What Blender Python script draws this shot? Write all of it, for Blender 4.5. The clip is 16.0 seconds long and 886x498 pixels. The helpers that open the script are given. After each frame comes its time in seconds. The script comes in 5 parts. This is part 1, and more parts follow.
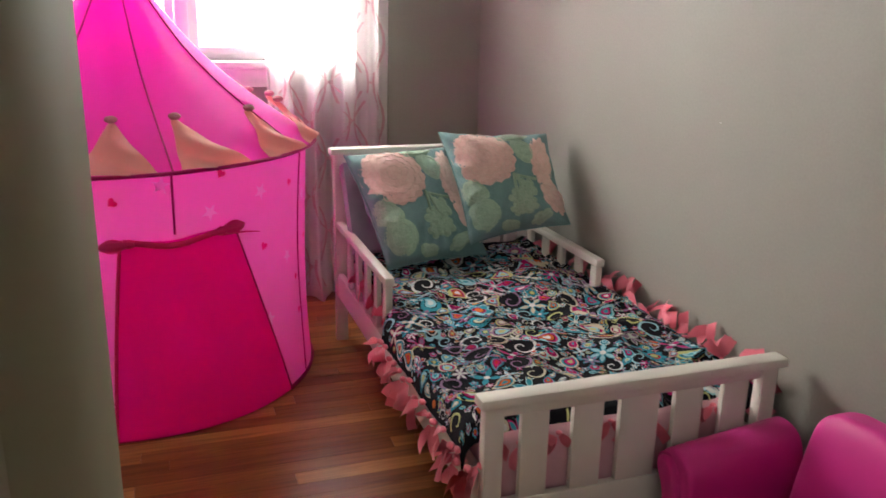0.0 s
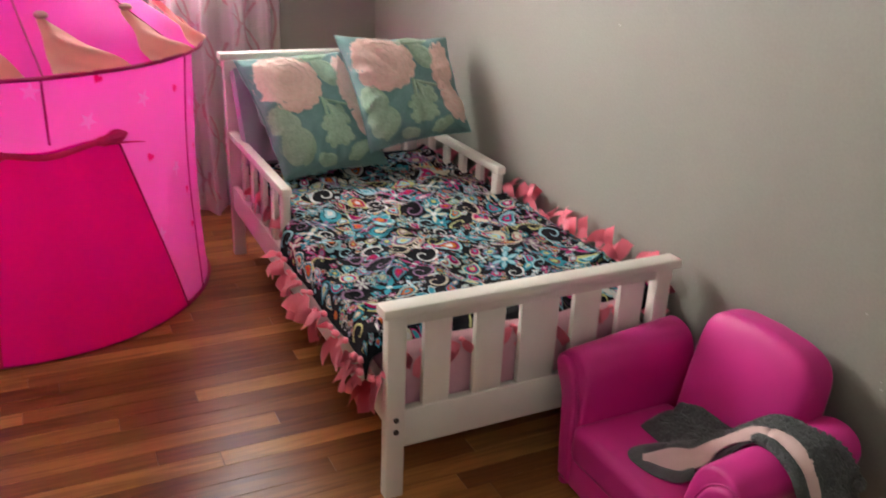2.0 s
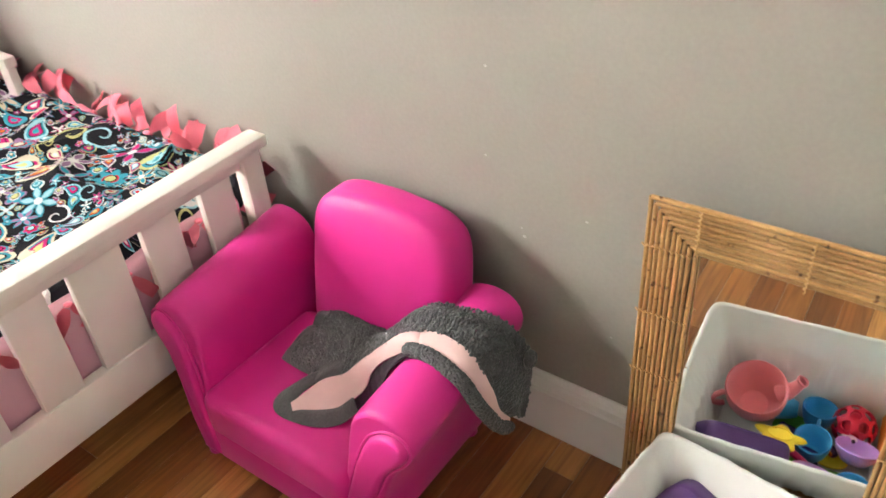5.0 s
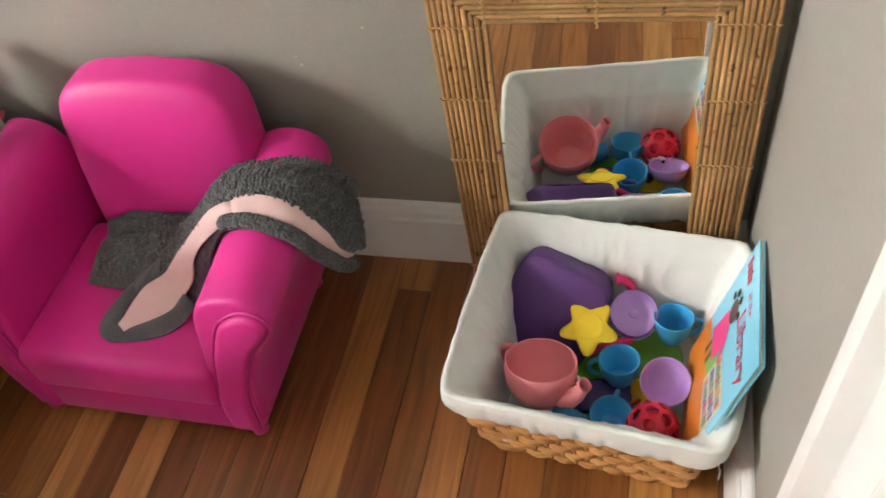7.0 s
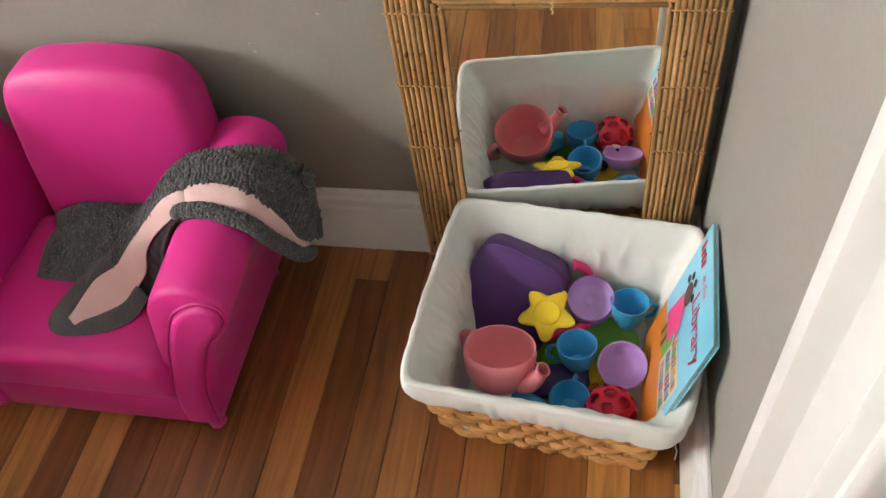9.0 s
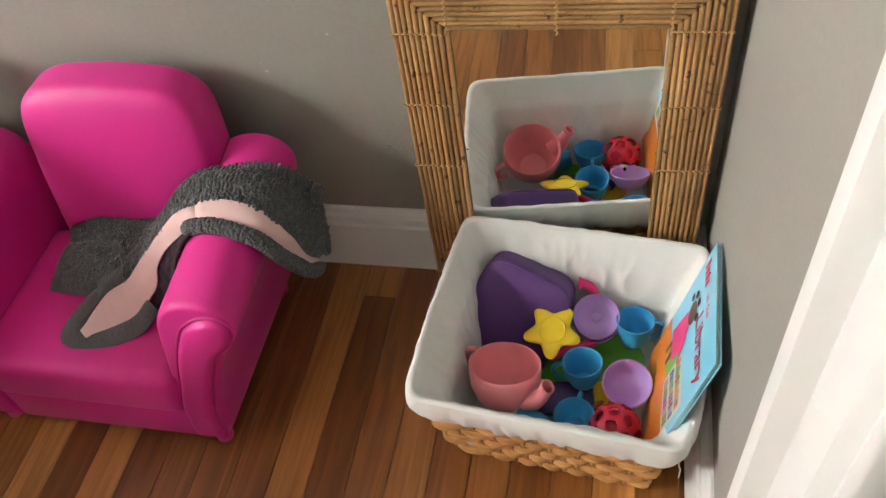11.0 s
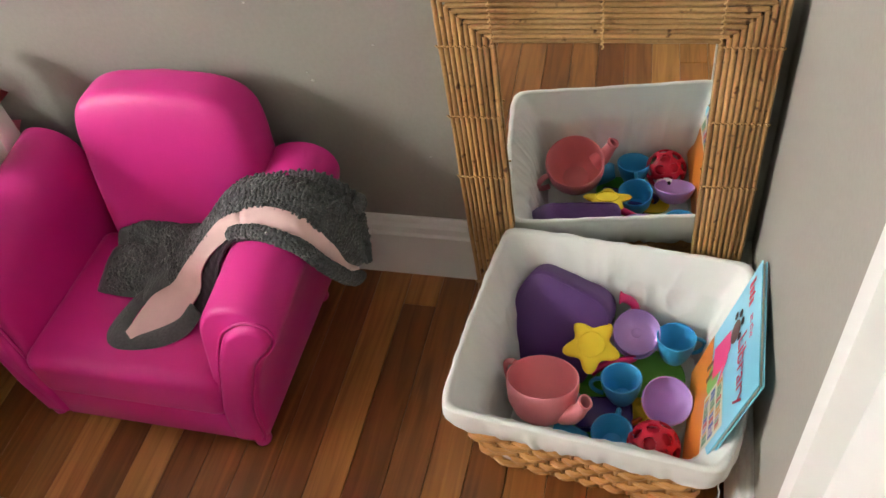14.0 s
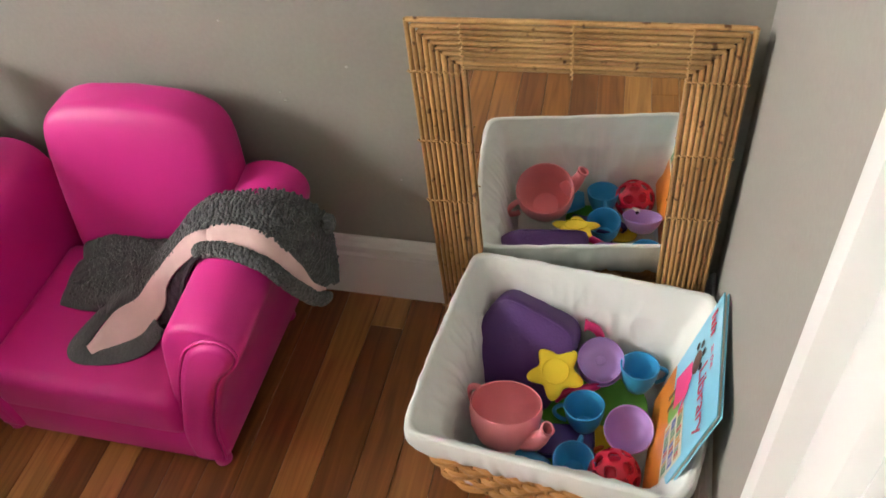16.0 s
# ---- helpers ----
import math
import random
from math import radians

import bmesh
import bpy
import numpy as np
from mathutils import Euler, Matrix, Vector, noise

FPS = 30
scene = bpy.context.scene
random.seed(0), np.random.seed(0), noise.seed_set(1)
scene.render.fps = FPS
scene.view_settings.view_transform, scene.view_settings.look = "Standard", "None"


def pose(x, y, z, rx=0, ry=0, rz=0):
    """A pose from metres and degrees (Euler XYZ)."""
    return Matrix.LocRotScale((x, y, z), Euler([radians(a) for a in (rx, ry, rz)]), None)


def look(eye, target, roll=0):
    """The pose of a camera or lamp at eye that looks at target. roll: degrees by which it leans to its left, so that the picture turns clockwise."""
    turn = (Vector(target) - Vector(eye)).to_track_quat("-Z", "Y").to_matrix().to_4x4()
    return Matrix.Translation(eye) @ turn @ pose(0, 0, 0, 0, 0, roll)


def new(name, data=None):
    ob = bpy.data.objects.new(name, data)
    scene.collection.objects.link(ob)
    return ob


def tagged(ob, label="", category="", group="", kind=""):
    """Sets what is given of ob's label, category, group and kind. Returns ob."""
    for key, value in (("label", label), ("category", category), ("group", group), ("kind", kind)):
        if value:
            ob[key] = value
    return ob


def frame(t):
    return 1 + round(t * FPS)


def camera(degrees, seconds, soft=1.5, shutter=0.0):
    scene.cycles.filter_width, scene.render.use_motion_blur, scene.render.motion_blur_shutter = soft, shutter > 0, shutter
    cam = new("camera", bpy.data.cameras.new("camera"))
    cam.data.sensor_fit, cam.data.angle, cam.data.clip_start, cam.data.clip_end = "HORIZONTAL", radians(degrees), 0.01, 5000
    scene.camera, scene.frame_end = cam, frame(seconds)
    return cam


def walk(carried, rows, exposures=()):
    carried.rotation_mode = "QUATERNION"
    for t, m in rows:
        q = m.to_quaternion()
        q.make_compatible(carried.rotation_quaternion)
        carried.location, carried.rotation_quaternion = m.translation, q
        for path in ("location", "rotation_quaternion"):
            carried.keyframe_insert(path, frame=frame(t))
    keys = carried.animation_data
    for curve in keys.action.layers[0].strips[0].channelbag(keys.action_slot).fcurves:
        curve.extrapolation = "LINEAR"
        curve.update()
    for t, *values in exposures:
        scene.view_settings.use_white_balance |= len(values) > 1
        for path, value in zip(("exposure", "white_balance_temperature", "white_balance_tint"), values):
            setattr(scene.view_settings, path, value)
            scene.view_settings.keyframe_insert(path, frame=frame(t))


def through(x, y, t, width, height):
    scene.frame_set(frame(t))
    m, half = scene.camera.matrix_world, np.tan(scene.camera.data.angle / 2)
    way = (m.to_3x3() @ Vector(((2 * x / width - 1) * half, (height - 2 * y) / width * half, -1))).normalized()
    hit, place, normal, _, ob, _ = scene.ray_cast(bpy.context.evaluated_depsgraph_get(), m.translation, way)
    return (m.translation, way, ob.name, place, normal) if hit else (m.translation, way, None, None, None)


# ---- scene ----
cam = camera(57.2, 16.0, shutter=0.4)
PATH = [
    (0, (-1.318, -0.144, 1.182), (-0.684, 1.668, 0.621), 1.2),
    (0.5, (-1.322, -0.135, 1.175), (-0.61, 1.631, 0.566), 2.0),
    (1, (-1.315, -0.131, 1.179), (-0.594, 1.623, 0.542), 2.3),
    (1.5, (-1.315, -0.131, 1.171), (-0.578, 1.613, 0.528), 2.2),
    (2, (-1.298, -0.113, 1.16), (-0.466, 1.541, 0.403), 2.5),
    (2.5, (-1.212, -0.043, 1.149), (-0.29, 1.516, 0.302), 1.6),
    (3, (-1.094, 0.028, 1.135), (0.038, 1.429, 0.266), 1.7),
    (3.2, (-1.06, 0.056, 1.137), (0.16, 1.354, 0.227), 2.4),
    (5.3, (-0.849, 0.173, 1.116), (0.397, 1.098, -0.146), -5.7),
    (5.5, (-0.883, 0.195, 1.102), (0.354, 1.045, -0.22), -6.2),
    (6, (-0.86, 0.215, 1.078), (0.338, 0.855, -0.39), -10.5),
    (6.5, (-0.843, 0.208, 1.071), (0.345, 0.777, -0.434), -13.6),
    (7, (-0.834, 0.193, 1.065), (0.368, 0.673, -0.46), -12.8),
    (7.5, (-0.828, 0.187, 1.054), (0.366, 0.582, -0.501), -11.7),
    (8, (-0.826, 0.187, 1.055), (0.368, 0.562, -0.504), -11.2),
    (8.5, (-0.831, 0.19, 1.053), (0.369, 0.548, -0.506), -10.3),
    (9, (-0.842, 0.197, 1.058), (0.371, 0.568, -0.488), -9.8),
    (11.5, (-0.85, 0.182, 1.063), (0.399, 0.589, -0.445), -10.1),
    (12, (-0.851, 0.183, 1.063), (0.41, 0.582, -0.437), -9.6),
    (12.5, (-0.852, 0.179, 1.064), (0.41, 0.595, -0.431), -9.9),
    (13, (-0.851, 0.181, 1.062), (0.394, 0.608, -0.443), -9.7),
    (13.5, (-0.85, 0.184, 1.062), (0.357, 0.67, -0.457), -11.6),
    (14, (-0.845, 0.184, 1.068), (0.39, 0.69, -0.421), -12.0),
    (14.5, (-0.848, 0.181, 1.067), (0.412, 0.622, -0.423), -10.1),
    (15, (-0.85, 0.182, 1.065), (0.412, 0.616, -0.425), -10.4),
    (15.5, (-0.852, 0.185, 1.067), (0.395, 0.619, -0.435), -8.1),
    (16, (-0.843, 0.173, 1.07), (0.446, 0.626, -0.39), -8.2),
]
walk(cam, [(t, look(eye, target, roll)) for t, eye, target, roll in PATH],
     [(0.0, -0.27), (1.5, 0.07), (2.0, 0.14), (2.5, 0.44), (3.2, 0.55), (5.4, 1.29), (6.1, 1.04), (7.0, 0.78), (7.5, 0.40), (8.2, 0.54), (9.0, 0.62), (16.0, 0.63)])

# ---- light ----
world = bpy.data.worlds.new("sky")
scene.world = world
world.use_nodes = True
wn = world.node_tree
sky = wn.nodes.new("ShaderNodeTexSky")
sky.sky_type, sky.sun_disc, sky.sun_elevation, sky.sun_rotation = "NISHITA", False, radians(40), radians(20)
wn.links.new(sky.outputs[0], wn.nodes["Background"].inputs[0])
wn.nodes["Background"].inputs[1].default_value = 0.12


def area_lamp(name, m, sx, sy, watts, colour):
    d = bpy.data.lights.new(name, "AREA")
    d.shape, d.size, d.size_y, d.energy, d.color = "RECTANGLE", sx, sy, watts, colour
    ob = new(name, d)
    ob.matrix_basis = m
    return ob


area_lamp("window_daylight", look((-1.30, 3.60, 1.74), (-1.30, 0.0, 0.55)), 1.75, 1.66, 300, (1.0, 1.0, 0.955))
# fill from an unseen hall source, added to brighten the door casing and footboard
area_lamp("hall_daylight", look((-1.7, -1.25 + 0.02, 1.45), (-1.1, 2.0, 0.6)), 0.8, 1.2, 1.5, (1.0, 0.98, 0.93))

# ---- materials ----


def nodes_of(mat):
    mat.use_nodes = True
    nt = mat.node_tree
    return nt, nt.nodes, nt.links, nt.nodes["Principled BSDF"]


def rgba(c):
    return (*c, 1.0)


def material(name, c1, c2=None, rough=0.5, scale=8.0, detail=4.0, bump=0.0, bump_scale=60.0, metal=0.0, sheen=0.0, stretch=(1, 1, 1), coat=0.0, alpha_mix=0.5, spec=0.5, fine=0.0):
    mat = bpy.data.materials.new(name)
    nt, ns, ln, bsdf = nodes_of(mat)
    bsdf.inputs["Roughness"].default_value = rough
    bsdf.inputs["Metallic"].default_value = metal
    bsdf.inputs["Sheen Weight"].default_value = sheen
    bsdf.inputs["Coat Weight"].default_value = coat
    bsdf.inputs["Specular IOR Level"].default_value = spec
    c2 = c2 or tuple(v * 0.85 for v in c1)
    co = ns.new("ShaderNodeTexCoord")
    mp = ns.new("ShaderNodeMapping")
    mp.inputs["Scale"].default_value = stretch
    ln.new(co.outputs["Object"], mp.inputs[0])
    n1 = ns.new("ShaderNodeTexNoise")
    n1.inputs["Scale"].default_value, n1.inputs["Detail"].default_value = scale, detail
    ln.new(mp.outputs[0], n1.inputs["Vector"])
    ramp = ns.new("ShaderNodeValToRGB")
    ramp.color_ramp.elements[0].position, ramp.color_ramp.elements[1].position = 0.3, 0.7
    ramp.color_ramp.elements[0].color, ramp.color_ramp.elements[1].color = rgba(c1), rgba(c2)
    ln.new(n1.outputs["Fac"], ramp.inputs[0])
    out = ramp.outputs[0]
    n2 = ns.new("ShaderNodeTexNoise")
    n2.inputs["Scale"].default_value, n2.inputs["Detail"].default_value = bump_scale, 5.0
    ln.new(mp.outputs[0], n2.inputs["Vector"])
    if fine:
        mx = ns.new("ShaderNodeMix")
        mx.data_type, mx.blend_type = "RGBA", "OVERLAY"
        mx.inputs[0].default_value = fine
        ln.new(out, mx.inputs[6])
        ln.new(n2.outputs["Fac"], mx.inputs[7])
        out = mx.outputs[2]
    ln.new(out, bsdf.inputs["Base Color"])
    if bump:
        b = ns.new("ShaderNodeBump")
        b.inputs["Strength"].default_value, b.inputs["Distance"].default_value = bump, 0.004
        ln.new(n2.outputs["Fac"], b.inputs["Height"])
        ln.new(b.outputs[0], bsdf.inputs["Normal"])
    return mat


def cloth_thin(name, c1, c2, through=0.5, rough=0.6, weave=500.0):
    """Thin woven cloth that lets light through."""
    mat = material(name, c1, c2, rough=rough, scale=5.0, bump=0.25, bump_scale=weave, sheen=0.2, fine=0.15)
    nt, ns, ln, bsdf = nodes_of(mat)
    tr = ns.new("ShaderNodeBsdfTranslucent")
    mix = ns.new("ShaderNodeMixShader")
    mix.inputs[0].default_value = through
    src = bsdf.inputs["Base Color"].links[0].from_socket
    ln.new(src, tr.inputs["Color"])
    ln.new(bsdf.outputs[0], mix.inputs[1])
    ln.new(tr.outputs[0], mix.inputs[2])
    ln.new(mix.outputs[0], ns["Material Output"].inputs[0])
    return mat


def wood_planks():
    mat = bpy.data.materials.new("oak_plank")
    nt, ns, ln, bsdf = nodes_of(mat)
    co = ns.new("ShaderNodeTexCoord")
    info = ns.new("ShaderNodeObjectInfo")
    add = ns.new("ShaderNodeVectorMath")
    add.operation = "ADD"
    comb = ns.new("ShaderNodeCombineXYZ")
    mul = ns.new("ShaderNodeMath")
    mul.operation = "MULTIPLY"
    mul.inputs[1].default_value = 37.0
    ln.new(info.outputs["Random"], mul.inputs[0])
    for k in range(3):
        ln.new(mul.outputs[0], comb.inputs[k])
    ln.new(co.outputs["Object"], add.inputs[0])
    ln.new(comb.outputs[0], add.inputs[1])
    mp = ns.new("ShaderNodeMapping")
    mp.inputs["Scale"].default_value = (1.6, 26.0, 26.0)
    ln.new(add.outputs[0], mp.inputs[0])
    grain = ns.new("ShaderNodeTexNoise")
    grain.inputs["Scale"].default_value, grain.inputs["Detail"].default_value, grain.inputs["Distortion"].default_value = 2.2, 7.0, 1.2
    ln.new(mp.outputs[0], grain.inputs["Vector"])
    base = ns.new("ShaderNodeValToRGB")
    els = base.color_ramp.elements
    els[0].position, els[0].color = 0.0, rgba((0.175, 0.060, 0.016))
    els[1].position, els[1].color = 1.0, rgba((0.52, 0.262, 0.078))
    for p, c in ((0.3, (0.245, 0.090, 0.023)), (0.6, (0.335, 0.138, 0.036)), (0.85, (0.46, 0.212, 0.058))):
        e = els.new(p)
        e.color = rgba(c)
    ln.new(info.outputs["Random"], base.inputs[0])
    dark = ns.new("ShaderNodeValToRGB")
    dark.color_ramp.elements[0].position, dark.color_ramp.elements[0].color = 0.3, rgba((0.55, 0.5, 0.45))
    dark.color_ramp.elements[1].position, dark.color_ramp.elements[1].color = 0.62, rgba((1.1, 1.1, 1.1))
    ln.new(grain.outputs["Fac"], dark.inputs[0])
    mx = ns.new("ShaderNodeMix")
    mx.data_type, mx.blend_type = "RGBA", "MULTIPLY"
    mx.inputs[0].default_value = 0.9
    ln.new(base.outputs[0], mx.inputs[6])
    ln.new(dark.outputs[0], mx.inputs[7])
    wear = ns.new("ShaderNodeTexNoise")
    wear.inputs["Scale"].default_value, wear.inputs["Detail"].default_value = 5.0, 5.0
    ln.new(co.outputs["Object"], wear.inputs["Vector"])
    rr = ns.new("ShaderNodeMapRange")
    rr.inputs[3].default_value, rr.inputs[4].default_value = 0.22, 0.42
    ln.new(wear.outputs["Fac"], rr.inputs[0])
    ln.new(rr.outputs[0], bsdf.inputs["Roughness"])
    ln.new(mx.outputs[2], bsdf.inputs["Base Color"])
    b = ns.new("ShaderNodeBump")
    b.inputs["Strength"].default_value, b.inputs["Distance"].default_value = 0.15, 0.002
    ln.new(grain.outputs["Fac"], b.inputs["Height"])
    ln.new(b.outputs[0], bsdf.inputs["Normal"])
    return mat


def glass_material():
    mat = bpy.data.materials.new("window_glass")
    nt, ns, ln, bsdf = nodes_of(mat)
    bsdf.inputs["Transmission Weight"].default_value, bsdf.inputs["Roughness"].default_value = 1.0, 0.0
    bsdf.inputs["IOR"].default_value = 1.45
    return mat


def mirror_material():
    mat = bpy.data.materials.new("mirror_glass")
    nt, ns, ln, bsdf = nodes_of(mat)
    bsdf.inputs["Metallic"].default_value, bsdf.inputs["Roughness"].default_value = 1.0, 0.01
    bsdf.inputs["Base Color"].default_value = (0.86, 0.88, 0.86, 1)
    return mat


M_WALL = material("greige_wall_paint", (0.318, 0.306, 0.268), (0.296, 0.284, 0.249), rough=0.6, spec=0.25, scale=1.6, bump=0.12, bump_scale=140.0, fine=0.08)
M_CEIL = material("ceiling_paint", (0.56, 0.55, 0.52), (0.52, 0.51, 0.48), rough=0.8, scale=2.0, bump=0.1, bump_scale=120.0)
M_TRIM = material("white_trim_paint", (0.775, 0.795, 0.765), (0.725, 0.74, 0.71), rough=0.32, scale=6.0, bump=0.5, bump_scale=30.0)
# darker copy of the white trim: the unlit side's shade is in its colour
M_TRIM_SHADED = material("shaded_trim_paint", (0.37, 0.33, 0.21), (0.33, 0.29, 0.18), spec=0.12, rough=0.75, scale=4.0, bump=0.1, bump_scale=40.0)
M_FLOORBASE = material("subfloor_dark", (0.03, 0.018, 0.01), rough=0.8, scale=12.0)
M_PLANK = wood_planks()
M_BED = material("white_bed_paint", (0.79, 0.755, 0.675), (0.73, 0.69, 0.61), rough=0.35, scale=7.0, bump=0.08, bump_scale=50.0)
M_SCREW = material("dark_metal_screw", (0.10, 0.09, 0.08), rough=0.35, metal=1.0)
M_VINYL = material("hot_pink_vinyl", (0.60, 0.0042, 0.222), (0.55, 0.0037, 0.202), rough=0.52, scale=10.0, bump=0.10, bump_scale=420.0, sheen=0.1)
M_TENT_ROOF = cloth_thin("magenta_tent_roof", (0.98, 0.045, 0.66), (0.96, 0.036, 0.61), through=0.55)
M_TENT_WALL = cloth_thin("pink_tent_wall", (0.99, 0.52, 0.79), (0.98, 0.46, 0.75), through=0.55)
M_TENT_DOOR = cloth_thin("deep_pink_tent_door", (0.98, 0.010, 0.62), (0.96, 0.009, 0.57), through=0.72)
M_TENT_FLAP = cloth_thin("peach_tent_flap", (0.95, 0.56, 0.50), (0.92, 0.50, 0.46), through=0.5)
M_TENT_BAND = cloth_thin("dark_pink_piping", (0.55, 0.008, 0.20), (0.48, 0.006, 0.17), through=0.3)
M_TENT_STAR = cloth_thin("pale_pink_print", (0.99, 0.88, 0.94), (0.98, 0.84, 0.92), through=0.75)
M_TENT_HEART = cloth_thin("deep_pink_print", (0.90, 0.03, 0.30), (0.86, 0.02, 0.26), through=0.5)
M_POMPOM = material("dusky_pompom", (0.62, 0.26, 0.30), (0.52, 0.20, 0.25), rough=0.95, scale=60.0, bump=1.0, bump_scale=300.0)
M_CURTAIN = cloth_thin("sheer_curtain", (0.97, 0.96, 0.95), (0.95, 0.94, 0.93), through=0.75, rough=0.8)
M_LATTICE = cloth_thin("pink_lattice_print", (0.86, 0.62, 0.66), (0.84, 0.58, 0.63), through=0.6, rough=0.8)
def rattan():
    mat = material("rattan_cane", (0.52, 0.315, 0.13), (0.36, 0.195, 0.07), rough=0.36, scale=14.0, detail=6.0, bump=0.3, bump_scale=180.0, fine=0.25)
    nt, ns, ln, bsdf = nodes_of(mat)
    src = bsdf.inputs["Base Color"].links[0].from_socket
    info = ns.new("ShaderNodeObjectInfo")
    tone = ns.new("ShaderNodeMapRange")
    tone.inputs[3].default_value, tone.inputs[4].default_value = 0.62, 1.22
    ln.new(info.outputs["Random"], tone.inputs[0])
    co = ns.new("ShaderNodeTexCoord")
    spots = ns.new("ShaderNodeTexNoise")
    spots.inputs["Scale"].default_value, spots.inputs["Detail"].default_value = 75.0, 2.0
    ln.new(co.outputs["Object"], spots.inputs["Vector"])
    ramp = ns.new("ShaderNodeValToRGB")
    ramp.color_ramp.elements[0].position, ramp.color_ramp.elements[0].color = 0.27, rgba((0.22, 0.14, 0.09))
    ramp.color_ramp.elements[1].position, ramp.color_ramp.elements[1].color = 0.36, rgba((1, 1, 1))
    ln.new(spots.outputs["Fac"], ramp.inputs[0])
    m1, m2 = ns.new("ShaderNodeMix"), ns.new("ShaderNodeMix")
    for m in (m1, m2):
        m.data_type, m.blend_type = "RGBA", "MULTIPLY"
        m.inputs[0].default_value = 1.0
    ln.new(src, m1.inputs[6])
    ln.new(tone.outputs[0], m1.inputs[7])
    ln.new(m1.outputs[2], m2.inputs[6])
    ln.new(ramp.outputs[0], m2.inputs[7])
    ln.new(m2.outputs[2], bsdf.inputs["Base Color"])
    return mat


M_RATTAN = rattan()
M_BACKING = material("dark_backing_board", (0.050, 0.026, 0.012), (0.035, 0.018, 0.009), rough=0.7, scale=20.0, bump=0.2, bump_scale=90.0)
M_RATTAN_BIND = material("rattan_binding", (0.58, 0.38, 0.17), (0.46, 0.28, 0.11), rough=0.5, scale=60.0, bump=0.3, bump_scale=200.0)
M_WICKER = material("golden_wicker", (0.66, 0.35, 0.12), (0.46, 0.22, 0.065), rough=0.42, scale=30.0, bump=0.3, bump_scale=160.0)
M_LINER = material("white_cotton_liner", (0.81, 0.825, 0.785), (0.76, 0.775, 0.735), rough=0.9, scale=9.0, bump=0.45, bump_scale=30.0, sheen=0.2, fine=0.1)
M_MIRROR = mirror_material()
M_GLASS = glass_material()

# ---- mesh helpers ----


def world_of(ob):
    m = ob.matrix_basis.copy()
    while ob.parent:
        ob = ob.parent
        m = ob.matrix_basis @ m
    return m


def finish(name, bm, mat, smooth=True, recalc=True):
    if recalc:
        bmesh.ops.recalc_face_normals(bm, faces=bm.faces)
    me = bpy.data.meshes.new(name)
    bm.to_mesh(me)
    bm.free()
    if smooth:
        me.shade_smooth()
        me.set_sharp_from_angle(angle=radians(38))
    for m in (mat if isinstance(mat, (list, tuple)) else (mat,)):
        me.materials.append(m)
    return me


def thing(name, at, label, category, group="", kind=""):
    """An empty at the base of a thing, to carry its parts."""
    ob = new(name)
    ob.empty_display_size = 0.05
    ob.matrix_basis = at if isinstance(at, Matrix) else Matrix.Translation(at)
    return tagged(ob, label, category, group, kind)


def part(name, bm, mat, parent, label="", smooth=True, recalc=True):
    """A mesh in world coordinates, linked under its parent."""
    bm.transform(world_of(parent).inverted())
    ob = new(name, finish(name, bm, mat, smooth, recalc))
    ob.parent = parent
    return tagged(ob, label)


def solo(name, bm, mat, label, category, group="", kind="", at=(0, 0, 0), smooth=True):
    """A thing that is one mesh, modelled in world coordinates, with its origin at a point."""
    bm.transform(Matrix.Translation(-Vector(at)))
    ob = new(name, finish(name, bm, mat, smooth))
    ob.location = at
    return tagged(ob, label, category, group, kind)


def box(lo, hi, bevel=0.0, seg=2, bm=None, m=None):
    own = bm or bmesh.new()
    lo, hi = Vector(lo), Vector(hi)
    r = bmesh.ops.create_cube(own, size=1.0, matrix=Matrix.Translation((lo + hi) / 2) @ Matrix.Diagonal((*(hi - lo), 1)))
    if bevel:
        es = {e for v in r["verts"] for e in v.link_edges}
        r = bmesh.ops.bevel(own, geom=list(es), offset=bevel, segments=seg, profile=0.5, affect="EDGES")
    if m:
        bmesh.ops.transform(own, matrix=m, verts=list({v for v in r["verts"]}))
    return own


def prism(outline, axis, a, b, bm=None, bevel=0.0, seg=2):
    """A closed outline of (u, v), drawn out along an axis from a to b."""
    own = bm or bmesh.new()

    def at(u, v, w):
        return {"x": (w, u, v), "y": (u, w, v), "z": (u, v, w)}[axis]

    f0 = [own.verts.new(at(u, v, a)) for u, v in outline]
    f1 = [own.verts.new(at(u, v, b)) for u, v in outline]
    n = len(outline)
    caps = [own.faces.new(f0), own.faces.new(f1[::-1])]
    for i in range(n):
        own.faces.new((f0[i], f1[i], f1[(i + 1) % n], f0[(i + 1) % n]))
    if bevel:
        es = [e for f in caps for e in f.edges]
        bmesh.ops.bevel(own, geom=es, offset=bevel, segments=seg, profile=0.5, affect="EDGES")
    return own


